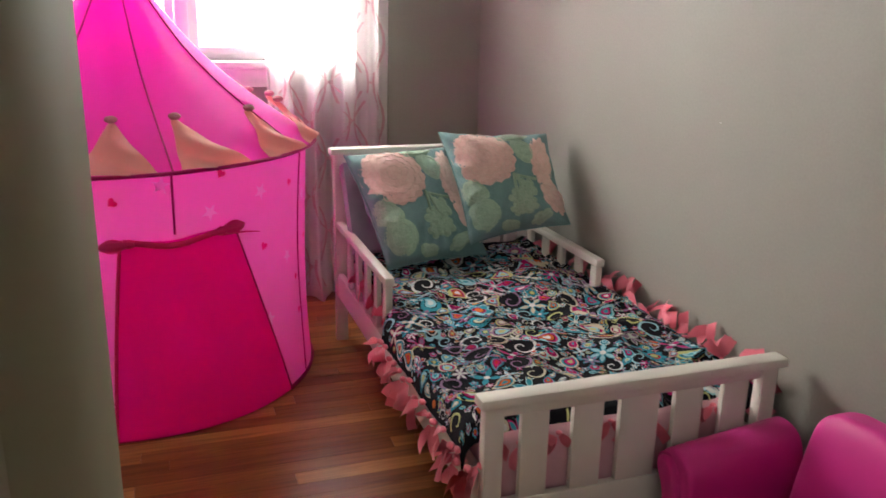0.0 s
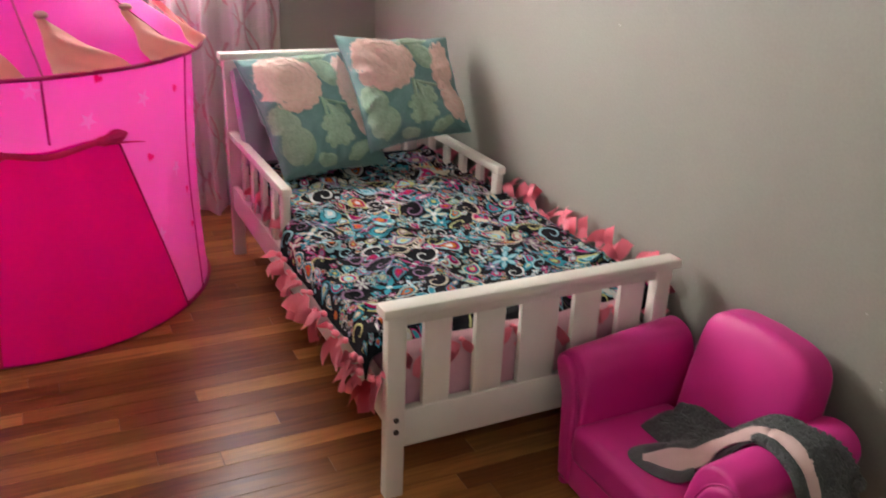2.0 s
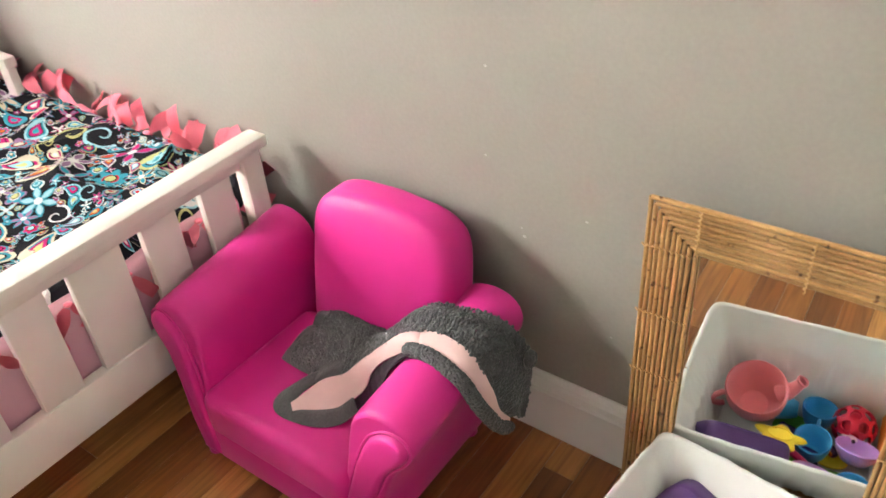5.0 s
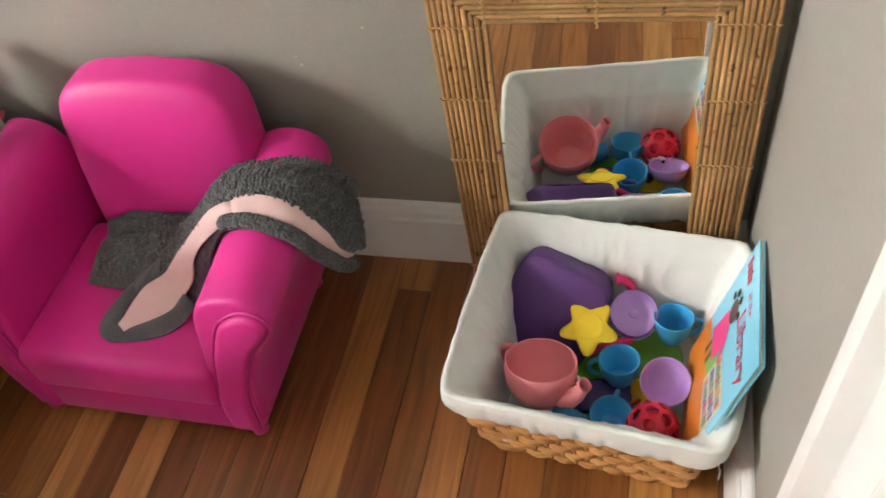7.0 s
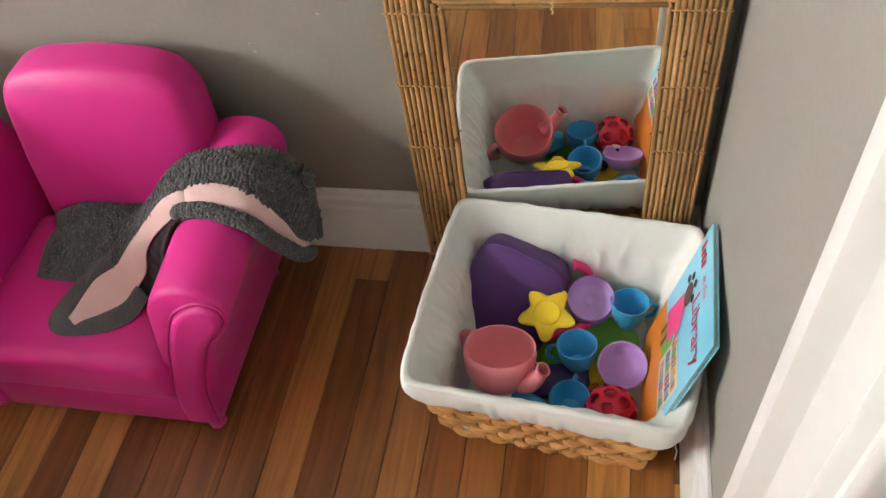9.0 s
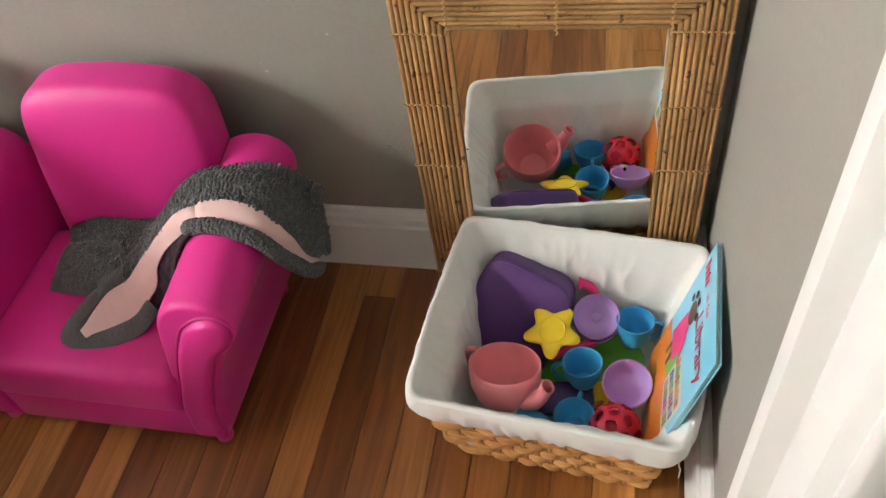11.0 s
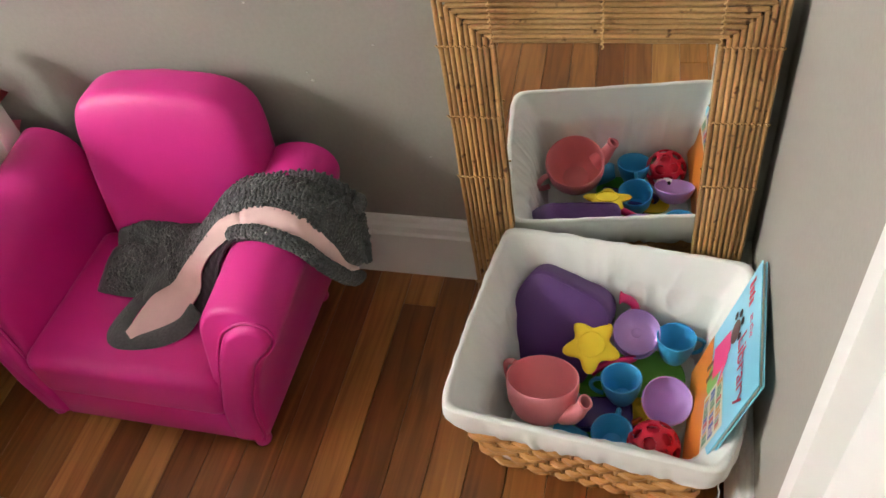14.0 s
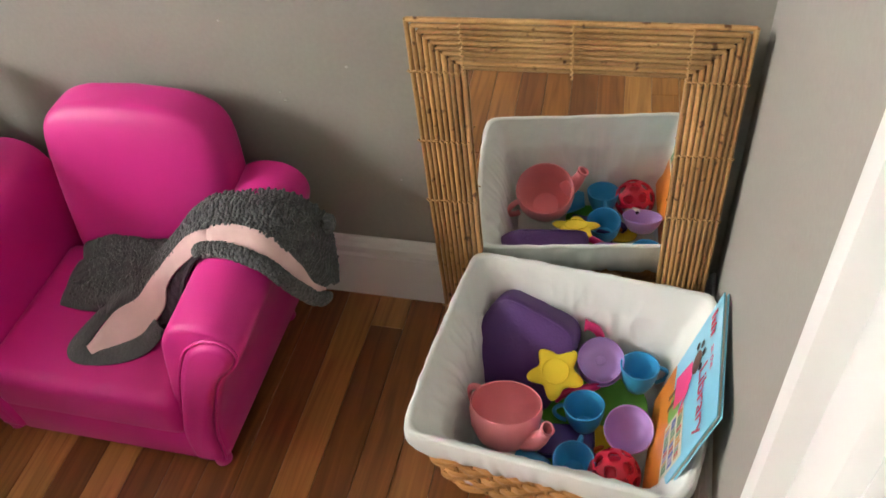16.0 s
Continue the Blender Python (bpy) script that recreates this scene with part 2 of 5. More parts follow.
def tube(points, radius, bm=None, n=8, closed=False, taper=None, cap=True):
    own = bm or bmesh.new()
    pts = [Vector(p) for p in points]
    rings, up = [], None
    for i, p in enumerate(pts):
        a = pts[i - 1] if (i or closed) else p
        b = pts[(i + 1) % len(pts)] if (i < len(pts) - 1 or closed) else p
        d = (b - a).normalized()
        if up is None:
            up = d.orthogonal().normalized()
        up = (up - d * up.dot(d)).normalized()
        side = d.cross(up)
        r = radius * (taper[i] if taper else 1.0)
        rings.append([own.verts.new(p + (up * math.cos(k * math.tau / n) + side * math.sin(k * math.tau / n)) * r) for k in range(n)])
    for i in range(len(rings) if closed else len(rings) - 1):
        a, b = rings[i], rings[(i + 1) % len(rings)]
        for k in range(n):
            own.faces.new((a[k], a[(k + 1) % n], b[(k + 1) % n], b[k]))
    if cap and not closed:
        own.faces.new(rings[0][::-1])
        own.faces.new(rings[-1])
    return own


def lathe(profile, n=32, m=None, bm=None):
    """Turns (radius, height) round the z axis."""
    own = bm or bmesh.new()
    rings = []
    for r, z in profile:
        if r < 1e-6:
            rings.append([own.verts.new((0, 0, z))])
        else:
            rings.append([own.verts.new((r * math.cos(k * math.tau / n), r * math.sin(k * math.tau / n), z)) for k in range(n)])
    made = [v for ring in rings for v in ring]
    for a, b in zip(rings, rings[1:]):
        for k in range(n):
            q = [a[k % len(a)], a[(k + 1) % len(a)], b[(k + 1) % len(b)], b[k % len(b)]]
            q = list(dict.fromkeys(q))
            if len(q) > 2:
                own.faces.new(q)
    if m:
        bmesh.ops.transform(own, matrix=m, verts=made)
    return own


def sheet(fn, nu, nv, thick=0.0, bm=None, wrap=False):
    """A grid of fn(u, v), with u and v from 0 to 1; thick adds a back."""
    own = bm or bmesh.new()
    g = [[own.verts.new(fn(i / nu, j / nv)) for j in range(nv + 1)] for i in range(nu if wrap else nu + 1)]
    fs = []
    for i in range(nu):
        for j in range(nv):
            a, b = g[i], g[(i + 1) % len(g)]
            fs.append(own.faces.new((a[j], b[j], b[j + 1], a[j + 1])))
    if thick:
        own.normal_update()
        bmesh.ops.solidify(own, geom=fs, thickness=thick)
    return own


def blob(points_fn, nu=24, nv=16):
    """A closed round body: points_fn(unit direction) gives the surface."""
    own = bmesh.new()
    bmesh.ops.create_uvsphere(own, u_segments=nu, v_segments=nv, radius=1.0)
    for v in own.verts:
        v.co = points_fn(v.co.normalized())
    return own


# ---- room ----
FAR, NEAR, WEST, TOP = 3.20, 0.05, -2.60, 2.45
DOOR_L, DOOR_R, DOOR_H = -1.3335, -0.665, 2.03
WIN_L, WIN_R, WIN_B, WIN_T = -1.92, -0.57, 0.98, 2.02
HALL = -1.25


def wall_piece(name, boxes, label):
    bm = bmesh.new()
    for lo, hi in boxes:
        box(lo, hi, bm=bm)
    return solo(name, bm, M_WALL, label, "wall", kind="structure", smooth=False)


wall_piece("wall_east", [((0, HALL - 0.1, 0), (0.12, FAR + 0.12, TOP))], "greige painted plaster wall beside the bed")
wall_piece("wall_west", [((WEST - 0.12, HALL - 0.1, 0), (WEST, FAR + 0.12, TOP))], "greige painted plaster wall")
wall_piece("wall_north", [((WEST, FAR, 0), (WIN_L, FAR + 0.12, TOP)), ((WIN_R, FAR, 0), (0, FAR + 0.12, TOP)),
                          ((WIN_L, FAR, 0), (WIN_R, FAR + 0.12, WIN_B)), ((WIN_L, FAR, WIN_T), (WIN_R, FAR + 0.12, TOP))],
           "greige painted wall with the window opening")
wall_piece("wall_south", [((WEST, NEAR - 0.12, 0), (DOOR_L - 0.02, NEAR, TOP)), ((DOOR_R + 0.02, NEAR - 0.12, 0), (0, NEAR, TOP)),
                          ((DOOR_L - 0.02, NEAR - 0.12, DOOR_H + 0.02), (DOOR_R + 0.02, NEAR, TOP))],
           "greige painted wall with the doorway")
# unseen wall; its opening is added to hold the hall fill lamp
wall_piece("wall_hall", [((WEST, HALL - 0.1, 0), (-2.12, HALL, TOP)), ((-1.28, HALL - 0.1, 0), (0, HALL, TOP)), ((-2.12, HALL - 0.1, 0), (-1.28, HALL, 0.83)), ((-2.12, HALL - 0.1, 2.07), (-1.28, HALL, TOP))], "greige painted hall wall behind the doorway")
solo("ceiling", box((WEST - 0.12, HALL - 0.1, TOP), (0.12, FAR + 0.12, TOP + 0.1)), M_CEIL, "white painted ceiling", "ceiling", kind="structure", smooth=False)

# baseboards: a tall flat board with a moulded cap
BASE_PROFILE = [(0.0, 0.0), (0.020, 0.0), (0.020, 0.012), (0.016, 0.018), (0.016, 0.094), (0.011, 0.097), (0.011, 0.101), (0.0135, 0.104), (0.0125, 0.112), (0.007, 0.117), (0.007, 0.124), (0.004, 0.128), (0.0, 0.128)]


def baseboard(name, axis, face, sign, a, b):
    prof = [(face + sign * d, z) for d, z in BASE_PROFILE]
    if axis == "y":
        bm = prism(prof, "y", a, b)
    else:
        bm = prism(prof, "x", a, b)
    return solo(name, bm, M_TRIM, "white painted wooden baseboard with a moulded cap", "baseboard", kind="structure")


baseboard("baseboard_east", "y", -0.0005, -1, NEAR + 0.021, FAR - 0.021)
baseboard("baseboard_west", "y", WEST + 0.0005, 1, NEAR + 0.021, FAR - 0.021)
baseboard("baseboard_north", "x", FAR - 0.0005, -1, WEST, 0)
baseboard("baseboard_south", "x", NEAR + 0.0005, 1, -0.555, 0)
baseboard("baseboard_south_far", "x", NEAR + 0.0005, 1, WEST, DOOR_L - 0.115)

# door frame: jambs, stops and moulded casings on both sides
CASING = [(0.0, 0.0), (0.0, 0.014), (0.002, 0.0175), (0.005, 0.0195), (0.008, 0.0185), (0.010, 0.013), (0.012, 0.008), (0.026, 0.0085), (0.028, 0.012), (0.030, 0.0165), (0.033, 0.0185), (0.036, 0.0165), (0.038, 0.011), (0.040, 0.009), (0.050, 0.009), (0.055, 0.015), (0.062, 0.0195), (0.071, 0.0205), (0.078, 0.0175), (0.082, 0.011), (0.086, 0.010), (0.089, 0.024), (0.093, 0.031), (0.100, 0.0335), (0.107, 0.033), (0.110, 0.028), (0.110, 0.0)]
HALL_CASING = [(0.0, 0.0), (0.0, 0.018), (0.002, 0.020), (0.107, 0.020), (0.110, 0.017), (0.110, 0.0)]
frame_door = thing("door_1", (-1.0, NEAR, 0), "white painted door frame with moulded casing", "door frame", kind="structure")
for edge, s in ((DOOR_L, -1), (DOOR_R, 1)):
    # left jamb and hall casings take the trim colour with shade in it
    part("jamb", box((min(edge, edge + s * 0.02), NEAR - 0.12, 0), (max(edge, edge + s * 0.02), NEAR, DOOR_H), 0.002), M_TRIM if s > 0 else M_TRIM_SHADED, frame_door)
    part("casing", prism([(edge + s * (d + (0.008 if s < 0 else 0.0)), NEAR + p) for d, p in CASING], "z", 0, DOOR_H + 0.11), M_TRIM, frame_door)
    part("casing", prism([(edge + s * d, NEAR - 0.12 - p) for d, p in HALL_CASING], "z", 0, DOOR_H + 0.11), M_TRIM_SHADED, frame_door)
part("head_jamb", box((DOOR_L, NEAR - 0.12, DOOR_H), (DOOR_R, NEAR, DOOR_H + 0.02), 0.002), M_TRIM, frame_door)
for y0, s in ((NEAR, 1), (NEAR - 0.12, -1)):
    part("head_casing", prism([(y0 + s * p, DOOR_H + d) for d, p in CASING], "x", DOOR_L, DOOR_R), M_TRIM, frame_door)

# window: two sashes side by side, with a mullion, sill and apron
win = thing("window_1", (-1.32, FAR, WIN_B), "white painted wooden window glowing with daylight", "window", kind="structure")
MULL = -1.216
part("window_sill", box((WIN_L - 0.08, FAR - 0.045, WIN_B - 0.03), (WIN_R + 0.08, FAR + 0.12, WIN_B), 0.006), M_TRIM, win)
part("apron", box((WIN_L - 0.06, FAR - 0.018, WIN_B - 0.10), (WIN_R + 0.06, FAR - 0.001, WIN_B - 0.031), 0.004), M_TRIM, win)
part("mullion", box((MULL - 0.025, FAR + 0.01, WIN_B + 0.001), (MULL + 0.025, FAR + 0.115, WIN_T), 0.004), M_TRIM, win)
for a, b in ((WIN_L, MULL - 0.026), (MULL + 0.026, WIN_R)):
    fr = bmesh.new()
    for lo, hi in (((a, FAR + 0.05, WIN_B + 0.001), (a + 0.035, FAR + 0.085, WIN_T)), ((b - 0.035, FAR + 0.05, WIN_B + 0.001), (b, FAR + 0.085, WIN_T)),
                   ((a + 0.0351, FAR + 0.05, WIN_B + 0.001), (b - 0.0351, FAR + 0.085, WIN_B + 0.05)), ((a + 0.0351, FAR + 0.05, WIN_T - 0.04), (b - 0.0351, FAR + 0.085, WIN_T)),
                   ((a + 0.0351, FAR + 0.052, 1.49), (b - 0.0351, FAR + 0.083, 1.53))):
        box(lo, hi, bm=fr)
    part("window_frame", fr, M_TRIM, win, smooth=False)
    pane = part("pane", box((a + 0.03, FAR + 0.066, WIN_B + 0.04), (b - 0.03, FAR + 0.070, WIN_T - 0.03)), M_GLASS, win, smooth=False)
    pane.visible_shadow = False
for x0, x1, s in ((WIN_L - 0.08, WIN_L, -1), (WIN_R, WIN_R + 0.08, 1)):
    part("casing", box((x0, FAR - 0.02, WIN_B + 0.001), (x1, FAR - 0.001, WIN_T + 0.08), 0.004), M_TRIM, win)
part("head_casing", box((WIN_L, FAR - 0.019, WIN_T), (WIN_R, FAR - 0.001, WIN_T + 0.08), 0.004), M_TRIM, win)

# ---- curtain ----
CUR_L, CUR_R, CUR_T = -0.92, -0.425, 2.16
curtain = thing("curtain", (-0.7, FAR - 0.07, 0), "sheer white curtain with a pink lattice print hanging to the floor", "curtain")


def curtain_at(u, v, off=0.0):
    x = CUR_L + (CUR_R - CUR_L) * u
    z = 0.012 + (CUR_T - 0.012) * v
    spread = 0.55 + 0.45 * (1 - v) ** 0.5
    y = FAR - 0.085 + 0.032 * spread * math.sin(u * math.tau * 4.3 + 0.9 * math.sin(v * 3.0)) + 0.010 * math.sin(u * 61 + v * 2)
    x += 0.012 * math.sin(v * 5 + u * 9) * (1 - v)
    if v < 0.05:
        y -= (0.05 - v) * 1.1 * (0.6 + 0.4 * math.sin(u * 21))
    return Vector((x, y - off, z))


part("cloth", sheet(lambda u, v: curtain_at(u, v), 120, 60), M_CURTAIN, curtain)
lat = bmesh.new()
PU, PV = 3.0, 14.0
for iu in range(-1, 6):
    for iv in range(-1, 18):
        for s in (1, -1):
            run = []
            for k in range(9):
                t = k / 8
                w = math.sin(t * math.pi) ** 0.7 * 0.43
                u, v = (iu + 0.5 * (iv % 2) + 0.5 + s * w) / PU, (iv + t * 2 - 0.2) / PV
                run.append((u, v))
            for (u0, v0), (u1, v1) in zip(run, run[1:]):
                if min(u0, u1) < 0.005 or max(u0, u1) > 0.995 or min(v0, v1) < 0.01 or max(v0, v1) > 0.99:
                    continue
                h = 0.0085
                q = [curtain_at(u0 - h, v0, 0.0015), curtain_at(u1 - h, v1, 0.0015), curtain_at(u1 + h, v1, 0.0015), curtain_at(u0 + h, v0, 0.0015)]
                lat.faces.new([lat.verts.new(p) for p in q])
part("lattice_print", lat, M_LATTICE, curtain, "faded pink lattice print")
rod = thing("curtain_rod", (-1.3, FAR - 0.085, 2.17), "white metal curtain rod above the window", "curtain rod")
part("rod", tube([(-2.15, FAR - 0.085, 2.175), (-0.40, FAR - 0.085, 2.175)], 0.009, n=12), M_TRIM, rod)
for bx in (-2.1, -0.45):
    part("bracket", box((bx - 0.01, FAR - 0.08, 2.165), (bx + 0.01, FAR - 0.0005, 2.185), 0.002), M_TRIM, rod)

# ---- bed ----
BX0, BX1, BY0, BY1 = -0.757, -0.050, 1.185, 2.655
bed = thing("toddler_bed", (-0.405, 1.92, 0), "white painted wooden toddler bed with slatted ends and short guard rails", "bed")
P = 0.042
PY = 0.030
for y0, top in ((BY0, 0.438), (BY1 - PY, 0.695)):
    for x0 in (BX0, BX1 - P):
        leg = part("post", box((x0, y0, 0), (x0 + P, y0 + PY, top), 0.004), M_BED, bed)
        if x0 == BX0 and y0 == BY0:
            for sz in (0.197, 0.168):
                part("screw", lathe([(0, 0.0), (0.006, 0.0), (0.006, 0.003), (0.003, 0.004), (0, 0.003)], 12, Matrix.Translation((x0 + 0.021, y0, sz)) @ Matrix.Rotation(radians(90), 4, "X")), M_SCREW, leg)
part("foot_cap", box((BX0 - 0.014, BY0 - 0.015, 0.438), (BX1 + 0.010, BY0 + 0.030, 0.460), 0.004), M_BED, bed)
part("head_cap", box((BX0 - 0.014, BY1 - PY - 0.012, 0.695), (BX1 + 0.010, BY1 + 0.008, 0.718), 0.004), M_BED, bed)
part("foot_rail", box((BX0 + P, BY0 + 0.008, 0.120), (BX1 - P, BY0 + 0.030, 0.212), 0.003), M_BED, bed)
part("head_rail", box((BX0 + P, BY1 - 0.034, 0.20), (BX1 - P, BY1 - 0.012, 0.30), 0.003), M_BED, bed)
part("foot_top_rail", box((BX0 + P, BY0 + 0.008, 0.408), (BX1 - P, BY0 + 0.030, 0.438), 0.003), M_BED, bed)
part("head_top_rail", box((BX0 + P, BY1 - 0.034, 0.64), (BX1 - P, BY1 - 0.012, 0.695), 0.003), M_BED, bed)
MID = -0.396
for off, w in ((-0.245, 0.062), (-0.123, 0.070), (0.0, 0.094), (0.123, 0.070), (0.245, 0.066)):
    x0, x1 = MID + off - w / 2, MID + off + w / 2
    part("slat", box((x0, BY0 + 0.011, 0.212), (x1, BY0 + 0.027, 0.408), 0.002), M_BED, bed)
    part("slat", box((x0, BY1 - 0.031, 0.30), (x1, BY1 - 0.015, 0.64), 0.002), M_BED, bed)
for x0, x1 in ((BX0 + 0.006, BX0 + 0.028), (BX1 - 0.028, BX1 - 0.006)):
    part("side_board", box((x0, BY0 + PY, 0.175), (x1, BY1 - PY, 0.262), 0.003), M_BED, bed)
    rail = part("guard_rail", box((x0 - 0.004, 1.955, 0.432), (x1 + 0.004, BY1 - PY, 0.458), 0.006), M_BED, bed)
    part("guard_post", box((x0, 1.962, 0.262), (x1, 2.000, 0.432), 0.004), M_BED, bed)
    for k in range(4):
        y0 = 2.075 + k * 0.122
        part("guard_slat", box((x0 + 0.003, y0, 0.262), (x1 - 0.003, y0 + 0.036, 0.432), 0.003), M_BED, bed)

M_SHEET = material("pink_fitted_sheet", (0.72, 0.40, 0.46), (0.66, 0.35, 0.41), rough=0.85, scale=9.0, bump=0.25, bump_scale=40.0, sheen=0.2)
solo("mattress", box((BX0 + 0.034, BY0 + PY + 0.008, 0.155), (BX1 - 0.034, BY1 - PY - 0.006, 0.345), 0.022, 3), M_SHEET, "toddler mattress in a pale pink fitted sheet", "mattress", at=(-0.405, 1.92, 0.155))

# ---- tent ----
TX, TY, TR, TH, TA = -1.422, 2.625, 0.560, 0.760, 1.30
tent = thing("play_tent", (TX, TY, 0), "hot pink round castle play tent with a cone roof", "play tent")


def tent_wall(a, z, off=0.0):
    k = min(1.0, max(0.0, z / TH))
    r = TR + off + 0.004 * math.sin(a * 9 + z * 4) * math.sin(math.pi * k) - 0.014 * math.sin(math.pi * k)
    return Vector((TX + r * math.cos(a), TY + r * math.sin(a), z + 0.010 * math.cos(a) * k))


def tent_roof(a, t, off=0.0):
    r = (TR + 0.020) * (1 - t) + 0.008 - 0.055 * math.sin(math.pi * min(1.0, t * 1.15)) ** 1.2 * (0.85 + 0.15 * abs(math.cos((a - SEAM0) * 4)))
    return Vector((TX + (r + off) * math.cos(a), TY + (r + off) * math.sin(a), TH + 0.001 + (TA - TH) * t + off * 0.6 + 0.010 * math.cos(a) * (1 - t)))


SEAM0 = radians(-77.7)
part("wall_cloth", sheet(lambda u, v: tent_wall(u * math.tau, 0.004 + v * (TH - 0.004)), 144, 24, wrap=True), M_TENT_WALL, tent, "translucent pink wall cloth")
part("roof_cloth", sheet(lambda u, v: tent_roof(u * math.tau, v), 128, 24, wrap=True), M_TENT_ROOF, tent, "magenta cone roof cloth")
part("hoop", tube([tent_wall(k * math.tau / 90, 0.006, 0.003) for k in range(90)], 0.0055, closed=True), M_TENT_BAND, tent, "dark pink bound hoop")
part("hoop", tube([tent_roof(k * math.tau / 90, 0.0, 0.002) for k in range(90)], 0.0055, closed=True), M_TENT_BAND, tent, "dark pink bound hoop")
for k in range(8):
    a = SEAM0 + k * math.tau / 8
    part("roof_seam", tube([tent_roof(a, i / 16, 0.002) for i in range(17)], 0.0026, n=6), M_TENT_BAND, tent)
for a in (-25.3, 64.0, 154.0):
    part("wall_seam", tube([tent_wall(radians(a), TH * i / 12, 0.002) for i in range(13)], 0.0024, n=6), M_TENT_BAND, tent)
part("wall_seam", tube([tent_wall(SEAM0, 0.59 + 0.165 * i / 6, 0.002) for i in range(7)], 0.0032, n=6), M_TENT_BAND, tent)


def door_at(u, v):
    zb = 0.012 + 0.575 * v
    left = -97.2 + 5.2 * v ** 1.5
    right = -40.5 - 20.5 * v
    a = radians(left + (right - left) * u)
    bulge = 0.016 + 0.014 * math.sin(math.pi * u) * math.sin(math.pi * min(1, v + 0.15)) + (0.007 * math.sin(u * 13 + v * 2.5) + 0.003 * noise.noise((u * 9, v * 3, 0.5))) * (0.35 + 0.65 * v) * min(1.0, 6 * v)
    sag = -0.012 * math.sin(math.pi * u) * v + 0.012 * v * u
    p = tent_wall(a, zb, bulge)
    p.z += sag
    return p


part("door_panel", sheet(door_at, 48, 36, thick=0.0015), M_TENT_DOOR, tent, "deep pink door panel tied at its corners")
M_TENT_TIE = material("crimson_tie", (0.66, 0.006, 0.15), (0.58, 0.005, 0.13), rough=0.7, bump=0.4, bump_scale=90.0)


def door_edge(u, v):
    p = door_at(u, v)
    d = (p - Vector((TX, TY, p.z))).normalized()
    return p + d * 0.004


part("door_hem", tube([door_edge(0.02 + 0.96 * k / 20, 1.0 - 0.025 * math.sin(math.pi * k / 20)) for k in range(21)], 0.0085, n=8), M_TENT_TIE, tent, "rolled crimson hem")
part("door_edge", tube([door_edge(1.0, k / 16) for k in range(17)], 0.0028, n=6), M_TENT_BAND, tent)
part("door_edge", tube([door_edge(0.0, k / 16) for k in range(17)], 0.0050, n=6), M_TENT_TIE, tent)


def bow(a0, z0, a1, z1, wide):
    bm = bmesh.new()
    pts = []
    for k in range(9):
        t = k / 8
        p = tent_wall(radians(a0 + (a1 - a0) * t), z0 + (z1 - z0) * t, 0.024)
        pts.append(p)
    return tube(pts, wide, bm, n=8, taper=[0.12, 0.55, 0.85, 1.0, 0.95, 0.75, 0.5, 0.65, 0.5])


part("tie_bow", bow(-97.8, 0.574, -88.6, 0.582, 0.020), M_TENT_TIE, tent)
part("tie_bow", bow(-57.6, 0.592, -66.4, 0.583, 0.020), M_TENT_TIE, tent)
part("tie_tail", tube([tent_wall(radians(-65 + 13 * k / 6), 0.572 - 0.016 * (k / 6) ** 2, 0.022) for k in range(7)], 0.003, n=6, taper=[1.6, 1.4, 1.2, 1, 0.9, 0.7, 0.3]), M_TENT_TIE, tent)

# peach flaps with pompoms standing round the eave
for k in range(14):
    ac = -91.4 + k * 360 / 14
    lean_a = (-1.0, -7.0, -2.0, 3.0)[k % 4]

    def flap_at(u, v, ac=ac, lean_a=lean_a, k=k):
        half = 10.2 * (1 - v) + 1.0 * v
        a = radians(ac + (2 * u - 1) * half + lean_a * v)
        out = 0.012 * v + 0.010 * math.sin(v * 9 + u * 5 + k) * (1 - v) + 0.012 * math.sin(math.pi * u) * v
        return tent_roof(a, 0.002 + 0.200 * v, 0.009 + out)

    part("flap", sheet(flap_at, 10, 12, thick=0.001), M_TENT_FLAP, tent, "peach crown flap")
    tip = flap_at(0.5, 1.0)
    pm = blob(lambda d, tip=tip: tip + Vector((d.x * 0.017, d.y * 0.017, d.z * 0.010 + 0.004)), 14, 10)
    part("pompom", pm, M_POMPOM, tent, "dusky pink pompom")


def star_shape(n=5, r0=1.0, r1=0.42):
    return [((r0 if k % 2 == 0 else r1) * math.sin(k * math.pi / n), (r0 if k % 2 == 0 else r1) * math.cos(k * math.pi / n)) for k in range(2 * n)]


def heart_shape():
    out = []
    for k in range(24):
        t = k * math.tau / 24
        out.append((0.95 * math.sin(t) ** 3, (13 * math.cos(t) - 5 * math.cos(2 * t) - 2 * math.cos(3 * t) - math.cos(4 * t)) / 16))
    return out


def tent_print(name, shape, a, z, size, spin, mat):
    bm = bmesh.new()
    c, s = math.cos(spin), math.sin(spin)
    mid = bm.verts.new(tent_wall(radians(a), z, 0.0016))
    ring = []
    for x, y in shape:
        px, pz = (x * c - y * s) * size, (x * s + y * c) * size
        ring.append(bm.verts.new(tent_wall(radians(a) + px / TR, z + pz, 0.0016)))
    for i in range(len(ring)):
        bm.faces.new((mid, ring[i], ring[(i + 1) % len(ring)]))
    return part(name, bm, mat, tent)


for a, z in ((-80.6, 0.727), (-67.2, 0.636), (-49.5, 0.667), (-46.7, 0.265), (-59.0, 0.468), (-36, 0.44), (-104, 0.45), (-20, 0.60), (-112, 0.66)):
    tent_print("star_print", star_shape(), a, z, 0.026, a, M_TENT_STAR)
